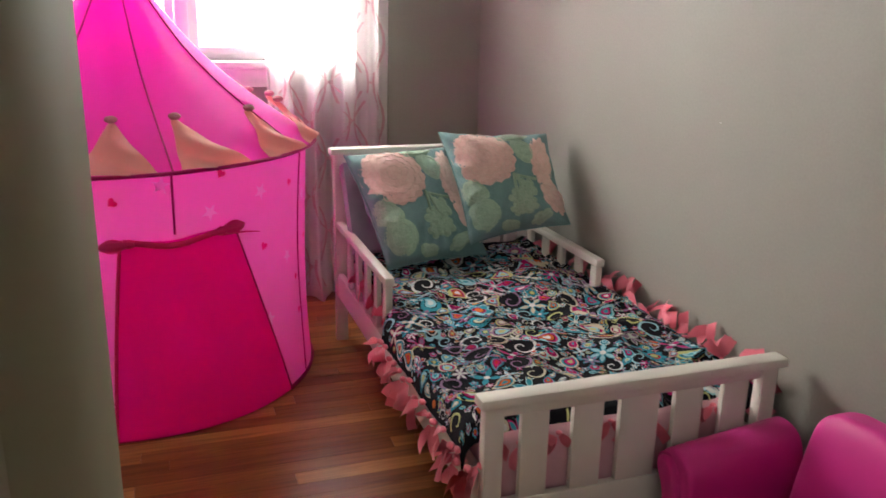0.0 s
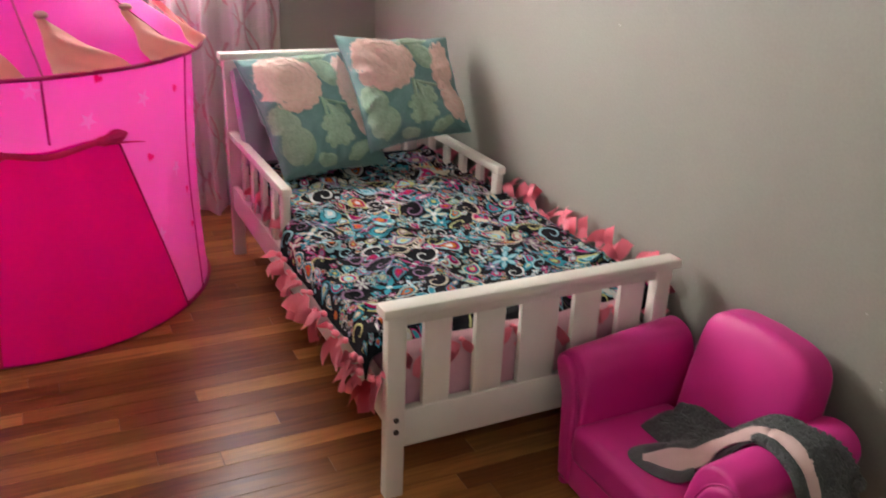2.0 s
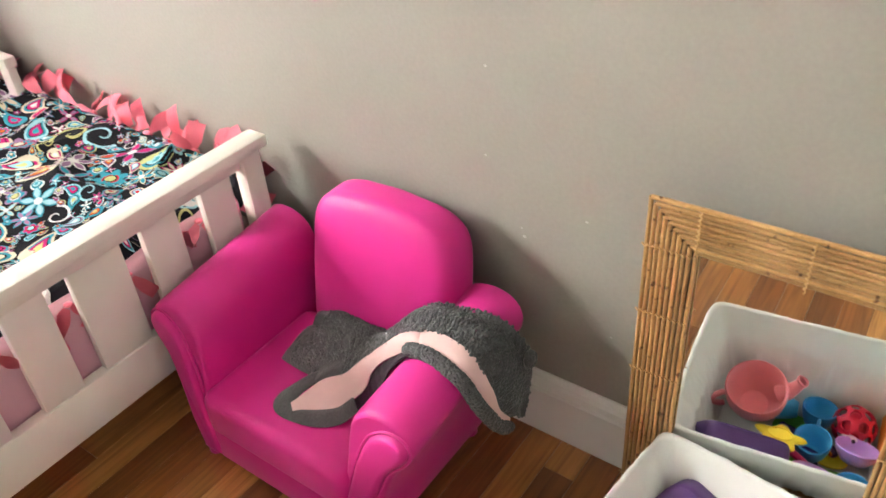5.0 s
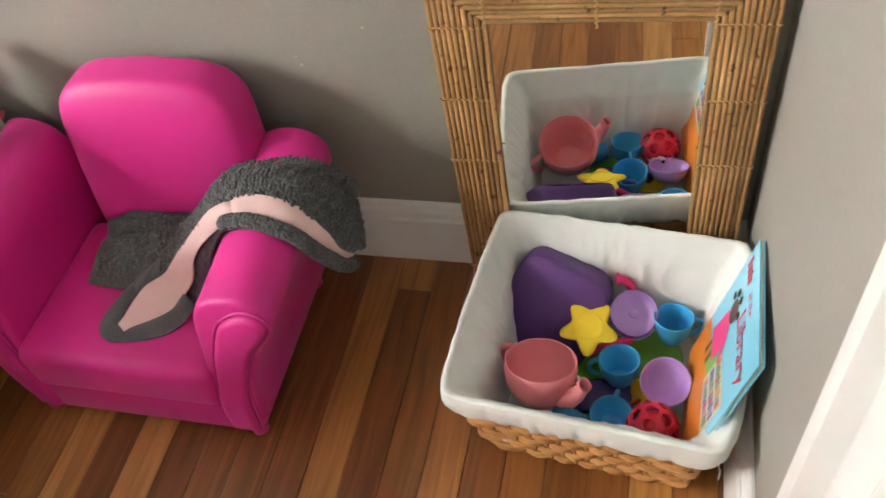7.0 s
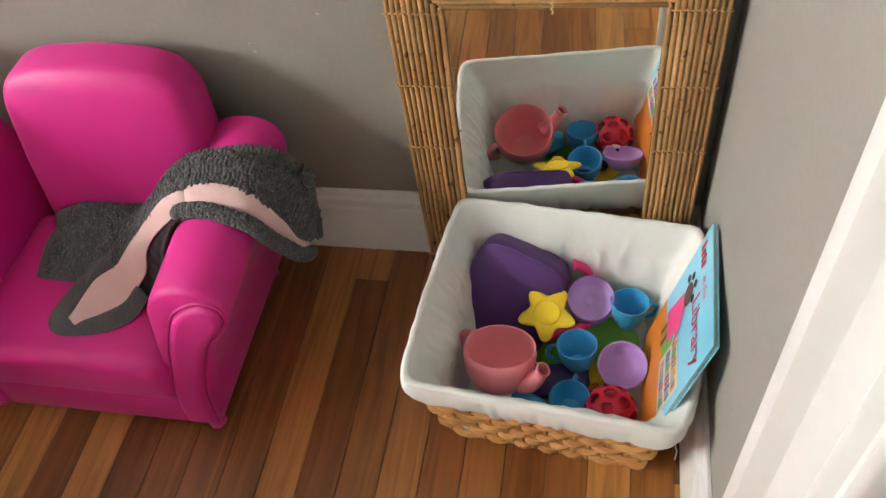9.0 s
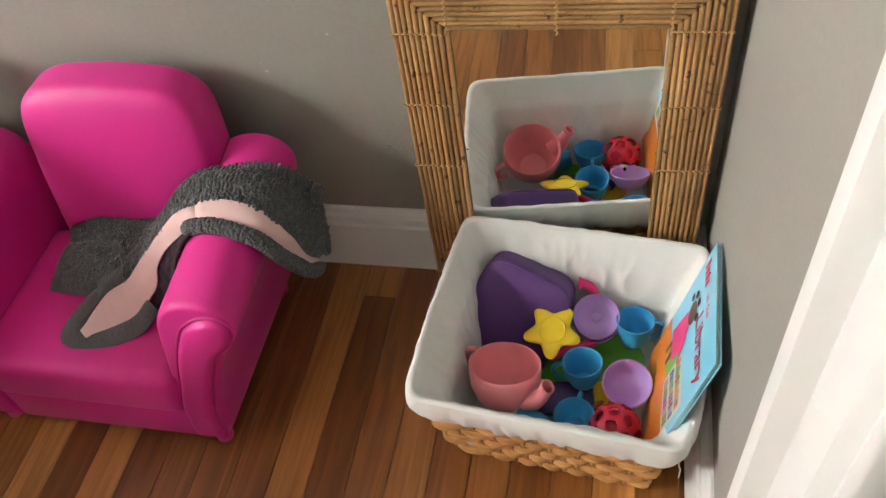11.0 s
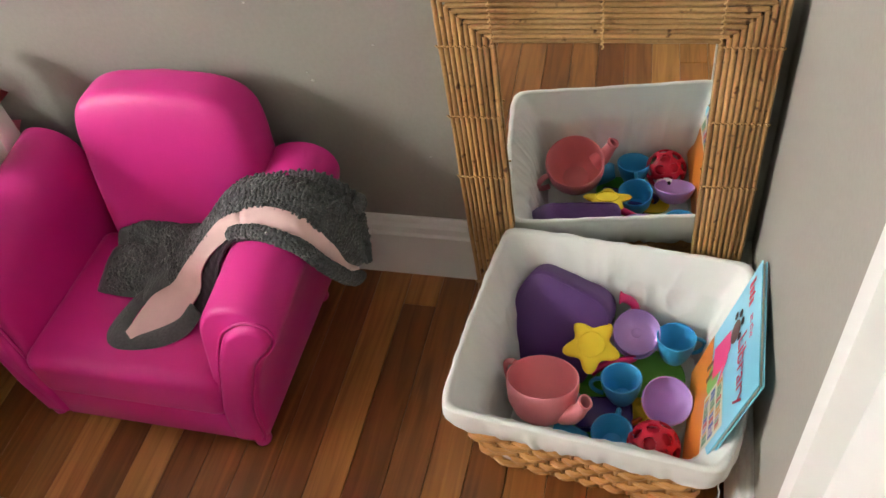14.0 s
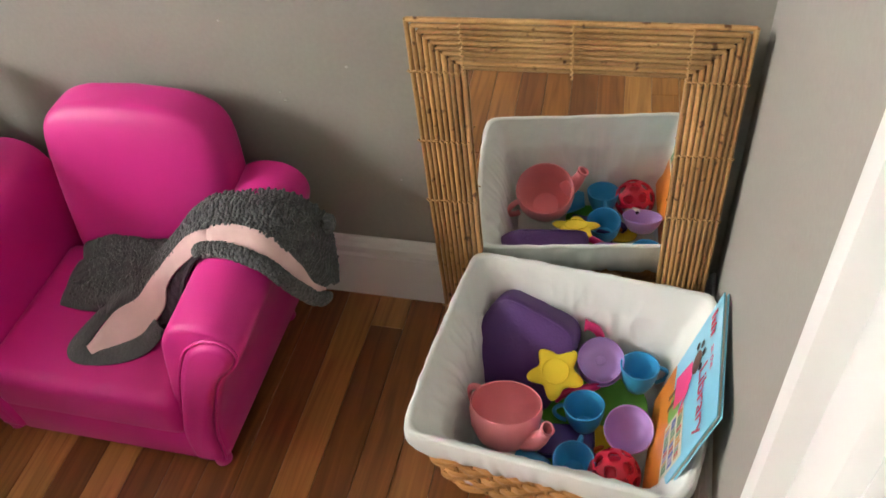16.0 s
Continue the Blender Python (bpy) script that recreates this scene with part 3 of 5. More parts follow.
for a, z in ((-93.2, 0.690), (-63.6, 0.740), (-34.0, 0.666), (-48.3, 0.500), (-29.0, 0.351), (-27.7, 0.234), (-107, 0.56), (-15, 0.45)):
    tent_print("heart_print", heart_shape(), a, z, 0.014, a * 0.01, M_TENT_HEART)

# ---- armchair ----
CY, CXF, CXB = 0.912, -0.385, -0.040
chair = thing("child_armchair", (-0.21, CY, 0), "small hot pink vinyl armchair with rolled arms", "armchair")


ARM = [(-0.012, 0.020), (-0.010, 0.10), (-0.006, 0.17), (-0.001, 0.225), (0.003, 0.265), (0.010, 0.296), (0.026, 0.320), (0.054, 0.332), (0.084, 0.332), (0.107, 0.320), (0.118, 0.297), (0.115, 0.271), (0.103, 0.248), (0.089, 0.226), (0.074, 0.190), (0.054, 0.112), (0.040, 0.020)]
SCROLL = [(0.043, 0.276), (0.058, 0.296), (0.078, 0.310), (0.096, 0.312), (0.109, 0.303), (0.112, 0.284), (0.100, 0.260), (0.082, 0.237), (0.066, 0.196), (0.046, 0.116), (0.035, 0.032), (0.028, 0.020), (0.000, 0.018), (-0.008, 0.030), (-0.005, 0.082), (0.011, 0.162), (0.024, 0.222)]


def rounded_loop(pts, per=4):
    """A closed smooth loop through corner points."""
    n, out = len(pts), []
    for i in range(n):
        p0, p1, p2, p3 = (Vector(pts[(i + k) % n]) for k in (-1, 0, 1, 2))
        for j in range(per):
            t = j / per
            out.append(0.5 * (2 * p1 + (p2 - p0) * t + (2 * p0 - 5 * p1 + 4 * p2 - p3) * t * t + (3 * p1 - p0 - 3 * p2 + p3) * t ** 3))
    return out


def inset(loop, d):
    n, out = len(loop), []
    for i in range(n):
        e = (loop[(i + 1) % n] - loop[i - 1]).normalized()
        out.append(loop[i] + Vector((e.y, -e.x)) * d)
    return out


def cushion(loop, x_back, rows, at):
    """A padded panel: rings of a loop drawn in and pushed forward."""
    bm = bmesh.new()
    rings = [[bm.verts.new(at(p, x)) for p in inset(loop, d)] for d, x in [(0.0, x_back)] + rows]
    n = len(loop)
    for r0, r1 in zip(rings, rings[1:]):
        for i in range(n):
            bm.faces.new((r0[i], r0[(i + 1) % n], r1[(i + 1) % n], r1[i]))
    bm.faces.new(rings[-1])
    return bm


AXF = -0.369


def arm_slope(p):
    """The arms drop a little and lean back towards their fronts."""
    w = min(1.0, max(0.0, (CXB - p[0]) / (CXB - AXF)))
    k = min(1.0, max(0.0, (p[2] - 0.10) / 0.22))
    return Vector((p[0] + 0.028 * w * k, p[1], p[2] - 0.034 * w * k))


for s, inner in ((-1, CY - 0.155), (1, CY + 0.155)):
    def arm_point(p, x):
        return arm_slope((x, inner + s * p.x, p.y))

    arm_loop, scroll_loop = rounded_loop(ARM, 3), rounded_loop(SCROLL, 4)
    arm = part("arm", cushion(arm_loop, CXB - 0.02, [(0.0, CXB - 0.08), (0.0, CXB - 0.16), (0.0, CXB - 0.24), (0.0, AXF + 0.012), (0.0012, AXF + 0.006), (0.004, AXF + 0.0018), (0.008, AXF)], arm_point), M_VINYL, chair)
    part("arm_front", cushion(scroll_loop, AXF + 0.004, [(-0.001, AXF - 0.002), (0.0004, AXF - 0.0055), (0.003, AXF - 0.0088), (0.007, AXF - 0.0105), (0.010, AXF - 0.011)], arm_point), M_VINYL, arm, "padded scroll front")
    part("piping", tube([arm_point(p, AXF - 0.0005) for p in inset(scroll_loop, -0.0042)], 0.0024, closed=True, n=6), M_VINYL, arm)
part("seat", box((AXF - 0.010, CY - 0.160, 0.074), (CXB - 0.07, CY + 0.160, 0.168), 0.024, 5), M_VINYL, chair, "padded seat")
part("front_apron", box((AXF - 0.006, CY - 0.152, 0.012), (CXB - 0.02, CY + 0.152, 0.084), 0.006, 2), M_VINYL, chair)


def back_at(d):
    sx, sy, sz = (math.copysign(abs(c) ** e, c) for c, e in zip(d, (0.36, 0.22, 0.30)))
    y = CY - 0.036 + sy * (0.147 - 0.006 * sz)
    z = 0.288 + 0.152 * sz - 0.028 * (abs(sy) ** 2.5) * max(0.0, sz)
    x = -0.088 + 0.040 * sx + 0.024 * sz - 0.012 * (1 - sy * sy) * (1 - sz * sz) * (1 if sx < 0 else 0)
    return Vector((x, y, z))


part("backrest", blob(back_at, 48, 32), M_VINYL, chair, "padded curved backrest")
part("back_frame", box((-0.075, CY - 0.15, 0.022), (CXB + 0.012, CY + 0.15, 0.25), 0.012, 2), M_VINYL, chair)
for y in (CY - 0.180, CY + 0.180):
    for x in (CXF + 0.022, CXB - 0.05):
        part("foot", lathe([(0, 0), (0.011, 0), (0.013, 0.003), (0.013, 0.024), (0, 0.024)], 16, Matrix.Translation((x, y, 0))), M_VINYL, chair)

# ---- mirror ----
MY0, MY1, MZ, BAND = 0.068, 0.457, 0.577, 0.069
LEAN_DEG = math.degrees(math.atan2(0.005, MZ))
mirror = thing("rattan_mirror", Matrix.Translation((-0.0420, 0.275, 0)) @ Matrix.Rotation(radians(1.5), 4, "Z") @ Matrix.Translation((0, -0.275, 0)) @ Matrix.Rotation(radians(LEAN_DEG), 4, "Y"), "mirror in a wide rattan cane frame leaning on the wall", "mirror")
MM = world_of(mirror)
NC = 10
CR = BAND / NC / 2
for side in ("left", "right", "top", "bottom"):
    for k in range(NC):
        bm = bmesh.new()
        o = CR + k * 2 * CR
        a, b = MY0 + o, MY1 - o
        lo, hi = o, MZ - o
        xx = -0.020 - 0.0035 * math.sin(math.pi * k / (NC - 1))
        if side == "left":
            pts = [(xx, b, lo + (hi - lo) * t / 10) for t in range(11)]
        elif side == "right":
            pts = [(xx, a, lo + (hi - lo) * t / 10) for t in range(11)]
        elif side == "top":
            pts = [(xx, a + (b - a) * t / 10, hi) for t in range(11)]
        else:
            pts = [(xx, a + (b - a) * t / 10, lo) for t in range(11)]
        wob = random.Random(hash((k, len(side))) & 255)
        pts = [MM @ (Vector(p) + Vector((wob.uniform(-1, 1) * 0.0006, wob.uniform(-1, 1) * 0.0004, wob.uniform(-1, 1) * 0.0004))) for p in pts]
        part("cane", tube(pts, CR * 0.95, bm, n=10, taper=[1 + 0.06 * wob.uniform(-1, 1) for _ in pts]), M_RATTAN, mirror)
def binding(p, q):
    """A thin twisted cane tie across the frame's band."""
    p, q = Vector(p), Vector(q)
    side = (q - p).normalized().cross(Vector((1, 0, 0)))
    run = []
    for i in range(41):
        t = i / 40
        run.append(MM @ (p.lerp(q, t) + Vector((-0.0022 + 0.0014 * math.cos(t * 60), 0, 0)) + side * 0.0016 * math.sin(t * 60)))
    part("binding", tube(run, 0.0011, n=6), M_RATTAN_BIND, mirror, "pale split cane tie")


XF = -0.0285
YM = (MY0 + MY1) / 2
for yy in (MY0 + BAND - 0.001, YM, MY1 - BAND + 0.001):
    binding((XF, yy, MZ), (XF, yy, MZ - BAND))
    binding((XF, yy, 0.0), (XF, yy, BAND))
for zz in (MZ - BAND + 0.001, MZ - BAND - 0.105, MZ - BAND - 0.21, BAND):
    binding((XF, MY0, zz), (XF, MY0 + BAND, zz))
    binding((XF, MY1, zz), (XF, MY1 - BAND, zz))
bk = bmesh.new()
box((-0.0105, MY0 + 0.012, 0.003), (0.010, MY1 - 0.012, MZ - 0.030), bm=bk)
bk.transform(MM)
part("backing", bk, M_BACKING, mirror, "dark wooden backing board", smooth=False)
gl = box((-0.0140, MY0 + BAND - 0.002, BAND - 0.002), (-0.0108, MY1 - BAND + 0.002, MZ - BAND + 0.002))
gl.transform(MM)
part("mirror_glass", gl, M_MIRROR, mirror, "clear mirror glass", smooth=False)

# ---- basket ----
RX0, RX1, RY0, RY1, RZ = -0.390, -0.076, 0.0725, 0.4125, 0.186
TURN = radians(-5.7)
basket = thing("toy_basket", (-0.235, 0.245, 0), "square wicker basket with a white cotton liner, full of toys", "basket")


def squircle(t, hx, hy, e=5.0):
    c, s = math.cos(t), math.sin(t)
    r = (abs(c) ** e + abs(s) ** e) ** (-1 / e)
    return hx * r * c, hy * r * s


def basket_at(t, z, off=0.0):
    k = z / RZ
    hx = (RX1 - RX0) / 2 - 0.030 * (1 - k) + off
    hy = (RY1 - RY0) / 2 - 0.030 * (1 - k) + off
    x, y = squircle(t, hx, hy, 20.0)
    bow = 0.006 * k * (1 - min(1.0, (x / hx) ** 2)) * abs(y / hy) ** 4
    y += math.copysign(bow, y)
    if y < 0:  # pushed out by the book
        y -= 0.011 * k * max(0.0, 1 - (x / hx) ** 2) * min(1.0, -y / hy) ** 4
    x, y = x * math.cos(TURN) - y * math.sin(TURN), x * math.sin(TURN) + y * math.cos(TURN)
    return Vector(((RX0 + RX1) / 2 + x, max((RY0 + RY1) / 2 + y, NEAR + 0.003), z))


for k in range(22):
    z = 0.005 + k * 0.0062
    ph = (k // 4) * math.pi + 0.12 * math.sin(k * 1.7)
    part("weaver", tube([basket_at(i * math.tau / 240, z + 0.0003 * math.cos(i * math.tau / 240 * 26 + ph), -0.0062 + (0.0022 + 0.0016 * (k % 4 in (1, 2))) * math.sin(i * math.tau / 240 * 26 + ph)) for i in range(240)], 0.0040, closed=True, n=6), M_WICKER, basket)
for k in range(52):
    t = (k + 0.5) * math.tau / 52
    part("stake", tube([basket_at(t, 0.004 + 0.130 * i / 4, -0.0060) for i in range(5)], 0.0030, n=6), M_WICKER, basket)
part("base", prism([basket_at(i * math.tau / 64, 0, -0.008).to_tuple()[:2] for i in range(64)], "z", 0.002, 0.010), M_WICKER, basket)


def liner_at(u, v):
    t = u * math.tau
    wr = 0.0026 * (abs(noise.noise((math.cos(t) * 7, math.sin(t) * 7, 2.0 + v * 2))) * 2 - 0.5) + 0.0006 * math.sin(t * 31 + 1)
    cr = 1 - min(1.0, abs(noise.noise((math.cos(t) * 5 + v * 3, math.sin(t) * 5, v * 5))) * 3.5)
    if v < 0.22:  # the skirt over the rim
        k = v / 0.22
        p = basket_at(t, RZ - 0.060 * (1 - k) + (0.0020 * math.sin(t * 3) + 0.0016 * math.sin(t * 67 + 2 * math.sin(t * 9))) * (1 - k), 0.0012 + 0.0065 * math.sin(math.pi * (1 - k)) ** 0.7 + wr * (1.4 - k) + 0.0010 * math.sin(t * 67) * (1 - k) - 0.0022 * cr * (1 - k) - 0.001 * max(0.0, 1 - k * 6))
    elif v < 0.34:
        a = (v - 0.22) / 0.12 * math.pi
        p = basket_at(t, RZ + 0.0035 * math.sin(a) + 0.0022 * noise.noise((math.cos(t) * 3, math.sin(t) * 3, 7.0)), -0.0030 + wr * 0.4 + 0.0045 * math.cos(a))
    elif v < 0.9:
        k = (v - 0.34) / 0.56
        p = basket_at(t, RZ - (RZ - 0.02) * k, -0.0075 - 0.0145 * min(1.0, k * 4) - 0.003 * k - 0.004 * abs(math.sin(t * 2 + 0.8)) ** 8 * math.sin(math.pi * min(1, k * 1.3)) + wr * 1.2 * math.sin(math.pi * k) - 0.0016 * cr * math.sin(math.pi * min(1.0, k * 1.2)) + 0.0035 * min(0.0, noise.noise((math.cos(t) * 4, math.sin(t) * 4, k * 3.0))))
    else:
        k = (v - 0.9) / 0.1
        q = basket_at(t, 0.02, -0.0250)
        c = Vector(((RX0 + RX1) / 2, (RY0 + RY1) / 2, 0.018))
        p = q.lerp(c, k * 0.999)
    return p


part("liner", sheet(liner_at, 420, 80, wrap=True), M_LINER, basket, "white cotton liner folded over the rim")

# ---- blanket ----
M_FLEECE_BLACK = material("black_fleece", (0.007, 0.007, 0.010), (0.012, 0.011, 0.015), rough=0.95, scale=20.0, bump=0.5, bump_scale=500.0, spec=0.15)
M_FRINGE = material("coral_pink_fleece", (0.91, 0.245, 0.32), (0.86, 0.205, 0.28), rough=0.95, scale=25.0, bump=0.5, bump_scale=450.0, sheen=0.3)
PRINT = [material("print_" + n, c, tuple(v * 0.82 for v in c), rough=0.95, scale=40.0, bump=0.4, bump_scale=500.0, spec=0.15) for n, c in (
    ("teal", (0.04, 0.30, 0.39)), ("cream", (0.62, 0.57, 0.42)), ("magenta", (0.52, 0.016, 0.16)), ("orange", (0.60, 0.14, 0.03)),
    ("yellow_green", (0.54, 0.54, 0.22)), ("lilac", (0.30, 0.17, 0.29)), ("pale_blue", (0.32, 0.60, 0.67)), ("red", (0.58, 0.03, 0.05)), ("white", (0.72, 0.72, 0.70)), ("black", (0.008, 0.008, 0.011)))]
TEAL, CREAM, MAGENTA, ORANGE, YELLOW, LILAC, PALE, RED, WHITE, BLACK = range(10)
BLY0, BLY1 = 1.212, 2.50
blanket = thing("tie_blanket", (-0.41, 1.85, 0.34), "black fleece blanket with a bright paisley print and knotted coral fringe", "blanket")


def blanket_at(s, r, off=0.0):
    """s: metres across from the middle line, r: metres from the foot edge."""
    x0 = -0.408
    half = 0.338
    z = 0.365
    a = abs(s)
    side = 1 if s > 0 else -1
    if a <= half:
        x, dz = x0 + s, 0.0
    else:
        k = a - half
        rad = 0.030
        ang = min(k / rad, 1.35)
        x = x0 + side * (half + rad * math.sin(ang) + max(0.0, k - 1.35 * rad) * 0.18)
        dz = -(rad * (1 - math.cos(ang))) - max(0.0, k - 1.35 * rad) * 0.97
    if side > 0:
        x = min(x, -0.030)
        dz *= 0.55
    elif r > 0.66:
        x = max(x, -0.722 - 0.05 * max(0.0, 1 - (r - 0.66) / 0.05))
        dz *= 0.4
    y = BLY0 + 0.02 + r
    if r < 0.03:
        dz -= (0.03 - r) * 1.6
        y = BLY0 + 0.026 + max(0.0, r) * 0.5
    edge = 1.0 if a < half else 0.35
    ridge = 1 - abs(noise.noise((s * 3.2 + r * 2.2, r * 5.5 - s * 1.5, 4.2)))
    w = 0.020 * noise.noise((s * 5.0, r * 4.0, 0.3)) + 0.020 * (ridge ** 6 - 0.45) + 0.011 * noise.noise((s * 13.0 + r * 5, r * 9.0 - s * 4, 1.7)) + 0.009 * math.sin((s * 0.8 + r) * 17 + 3 * noise.noise((s * 3, r * 3, 5.0))) * (0.35 + 0.65 * max(0.0, noise.noise((s * 4, r * 3, 9.0)) + 0.3))
    return Vector((x, y, z + dz + w * edge + off + 0.008))


part("cloth", sheet(lambda u, v: blanket_at(-0.425 + 0.85 * u, (BLY1 - BLY0) * v), 130, 190), M_FLEECE_BLACK, blanket, "black fleece cloth")

pr = bmesh.new()


def print_poly(cx, cy, shape, size, spin, mi, layer):
    c, s = math.cos(spin), math.sin(spin)
    off = 0.0012 + 0.00045 * layer
    pts = [(cx + (x * c - y * s) * size, cy + (x * s + y * c) * size) for x, y in shape]
    if any(abs(a) > 0.418 or b < 0.004 or b > BLY1 - BLY0 - 0.02 for a, b in pts):
        return
    mid = pr.verts.new(blanket_at(cx + (sum(x for x, _ in shape) / len(shape) * c - sum(y for _, y in shape) / len(shape) * s) * size,
                                  cy + (sum(x for x, _ in shape) / len(shape) * s + sum(y for _, y in shape) / len(shape) * c) * size, off))
    ring = [pr.verts.new(blanket_at(a, b, off)) for a, b in pts]
    for i in range(len(ring)):
        f = pr.faces.new((mid, ring[i], ring[(i + 1) % len(ring)]))
        f.material_index = mi


def drop(sx=1.0, bend=0.5, n=18):
    """A paisley drop, tip up and bent over."""
    out = []
    for k in range(n):
        t = k * math.tau / n
        y = -math.cos(t)
        w = math.sin(t) * (0.62 - 0.30 * y) * sx
        out.append((w + bend * max(0.0, y) ** 2, y))
    return out


def petal_ring(n, fat=0.36):
    out = []
    for k in range(n * 6):
        t = k * math.tau / (n * 6)
        out.append(((0.66 + fat * abs(math.cos(n * t / 2))) * math.cos(t), (0.66 + fat * abs(math.cos(n * t / 2))) * math.sin(t)))
    return out


CIRC = [(math.cos(k * math.tau / 12), math.sin(k * math.tau / 12)) for k in range(12)]
LEAF = [(0.38 * math.sin(math.pi * k / 7) * (1 if k <= 7 else -1), -1 + 2 * k / 7) for k in range(8)] + [(-0.38 * math.sin(math.pi * k / 7), 1 - 2 * k / 7) for k in range(1, 7)]
prnd = random.Random(21)


def scaled(shape, k, dy=0.0):
    return [(x * k, y * k + dy) for x, y in shape]


def motif_paisley(x, y, size, spin):
    cols = [prnd.choice((PALE, CREAM, WHITE, TEAL, YELLOW)), prnd.choice((TEAL, LILAC, MAGENTA, TEAL)), prnd.choice((PALE, ORANGE, CREAM, MAGENTA)), prnd.choice((RED, TEAL, YELLOW, WHITE))]
    sh = drop(1.0, prnd.choice((-0.55, 0.55)))
    for layer, (k, c) in enumerate(((1.0, cols[0]), (0.80, cols[1]), (0.62, BLACK), (0.54, cols[2]), (0.28, cols[3]))):
        print_poly(x, y, scaled(sh, k, -0.10 * (1 - k)), size, spin, c, layer)


def motif_flower(x, y, size, spin):
    cols = [prnd.choice((WHITE, PALE, TEAL, CREAM, LILAC)), prnd.choice((TEAL, LILAC, MAGENTA, PALE, TEAL)), prnd.choice((MAGENTA, RED, WHITE, TEAL)), prnd.choice((ORANGE, CREAM, YELLOW, PALE))]
    n = prnd.choice((5, 5, 6, 7))
    pet = petal_ring(n)
    for layer, (k, c) in enumerate(((1.0, cols[0]), (0.82, cols[1]), (0.50, cols[2]), (0.40, BLACK), (0.32, cols[3]))):
        print_poly(x, y, scaled(pet if layer < 2 else CIRC, k), size, spin, c, layer)


def motif_spray(x, y, size, spin):
    cols = prnd.sample([TEAL, PALE, TEAL, CREAM, LILAC, MAGENTA, WHITE], 2)
    n = prnd.choice((4, 5, 6))
    for k in range(n):
        a = spin + k * math.tau / n
        px, py = x - math.sin(a) * size * 0.62, y + math.cos(a) * size * 0.62
        print_poly(px, py, LEAF, size * 0.62, a, cols[0], 0)
        print_poly(px, py, LEAF, size * 0.44, a, cols[1], 1)
    print_poly(x, y, CIRC, size * 0.24, 0, WHITE, 2)


def motif_swirl(x, y, size, spin):
    c = prnd.choice((CREAM, YELLOW, PALE, WHITE, LILAC))
    pts = []
    for k in range(22):
        t = k / 21
        r = size * (0.12 + 0.95 * t)
        a = spin + t * 7.5
        pts.append((x + r * math.cos(a), y + r * math.sin(a), size * 0.075 * (0.5 + t)))
    for (x0, y0, w0), (x1, y1, w1) in zip(pts, pts[1:]):
        d = math.atan2(y1 - y0, x1 - x0)
        nx, ny = -math.sin(d), math.cos(d)
        q = [(x0 + nx * w0, y0 + ny * w0), (x1 + nx * w1, y1 + ny * w1), (x1 - nx * w1, y1 - ny * w1), (x0 - nx * w0, y0 - ny * w0)]
        if any(abs(a) > 0.415 or b < 0.006 or b > BLY1 - BLY0 - 0.02 for a, b in q):
            continue
        f = pr.faces.new([pr.verts.new(blanket_at(a, b, 0.0014)) for a, b in q])
        f.material_index = c


placed = []
for size_lo, size_hi, tries in ((0.031, 0.044, 600), (0.017, 0.025, 3600), (0.007, 0.012, 8000)):
    for _ in range(tries):
        x, y, size = prnd.uniform(-0.41, 0.41), prnd.uniform(0.0, BLY1 - BLY0), prnd.uniform(size_lo, size_hi)
        if any((x - a) ** 2 + (y - b) ** 2 < (0.74 * (size + c)) ** 2 for a, b, c in placed):
            continue
        placed.append((x, y, size))
        pick = prnd.random()
        fn = motif_paisley if pick < 0.46 else motif_flower if pick < 0.58 else motif_spray if pick < 0.80 else motif_swirl
        if size < 0.0135:
            fn = prnd.choice((motif_flower, motif_paisley, motif_spray))
        fn(x, y, size, prnd.uniform(0, math.tau))
part("print", pr, PRINT, blanket, "bright paisley and flower print", recalc=False)


def knot_mesh(seed):
    """Two fleece tails that come out of a knot; the tails hang along -z, outward is +x."""
    rg = random.Random(seed)
    bm = blob(lambda d: Vector((d.x * 0.007, d.y * 0.009, d.z * 0.006)), 10, 8)
    for s in (-1, 1):
        a, tw, L = rg.uniform(0.10, 1.1) * s, rg.uniform(-0.9, 0.9), rg.uniform(0.036, 0.058)
        w = rg.uniform(0.0105, 0.0150)
        def tail(u, v, a=a, tw=tw, L=L, w=w):
            t = 0.15 + v
            across = (u - 0.5) * 2 * w * (0.45 + 0.6 * min(1, v * 2.5))
            ca, sa = math.cos(tw * v), math.sin(tw * v)
            return Vector((0.004 + 0.010 * math.sin(v * 2.4) + across * sa, math.sin(a) * L * t + across * ca * math.cos(a), -math.cos(a) * L * t + across * ca * math.sin(a)))
        g = sheet(tail, 4, 6)
        bmesh.ops.solidify(g, geom=g.faces[:], thickness=0.0028)
        me = bpy.data.meshes.new("tail")
        g.to_mesh(me)
        g.free()
        bm.from_mesh(me)
        bpy.data.meshes.remove(me)
    return finish("fringe_knot", bm, M_FRINGE)


KNOTS = [knot_mesh(k) for k in range(6)]
krnd = random.Random(5)


def knot(x, y, z, spin, droop, size=1.0):
    o = new("fringe_knot", krnd.choice(KNOTS))
    o.parent = blanket
    o.matrix_basis = world_of(blanket).inverted() @ Matrix.Translation((x, y, z)) @ Matrix.Rotation(spin, 4, "Z") @ Matrix.Rotation(droop, 4, "Y") @ Matrix.Scale(size, 4)


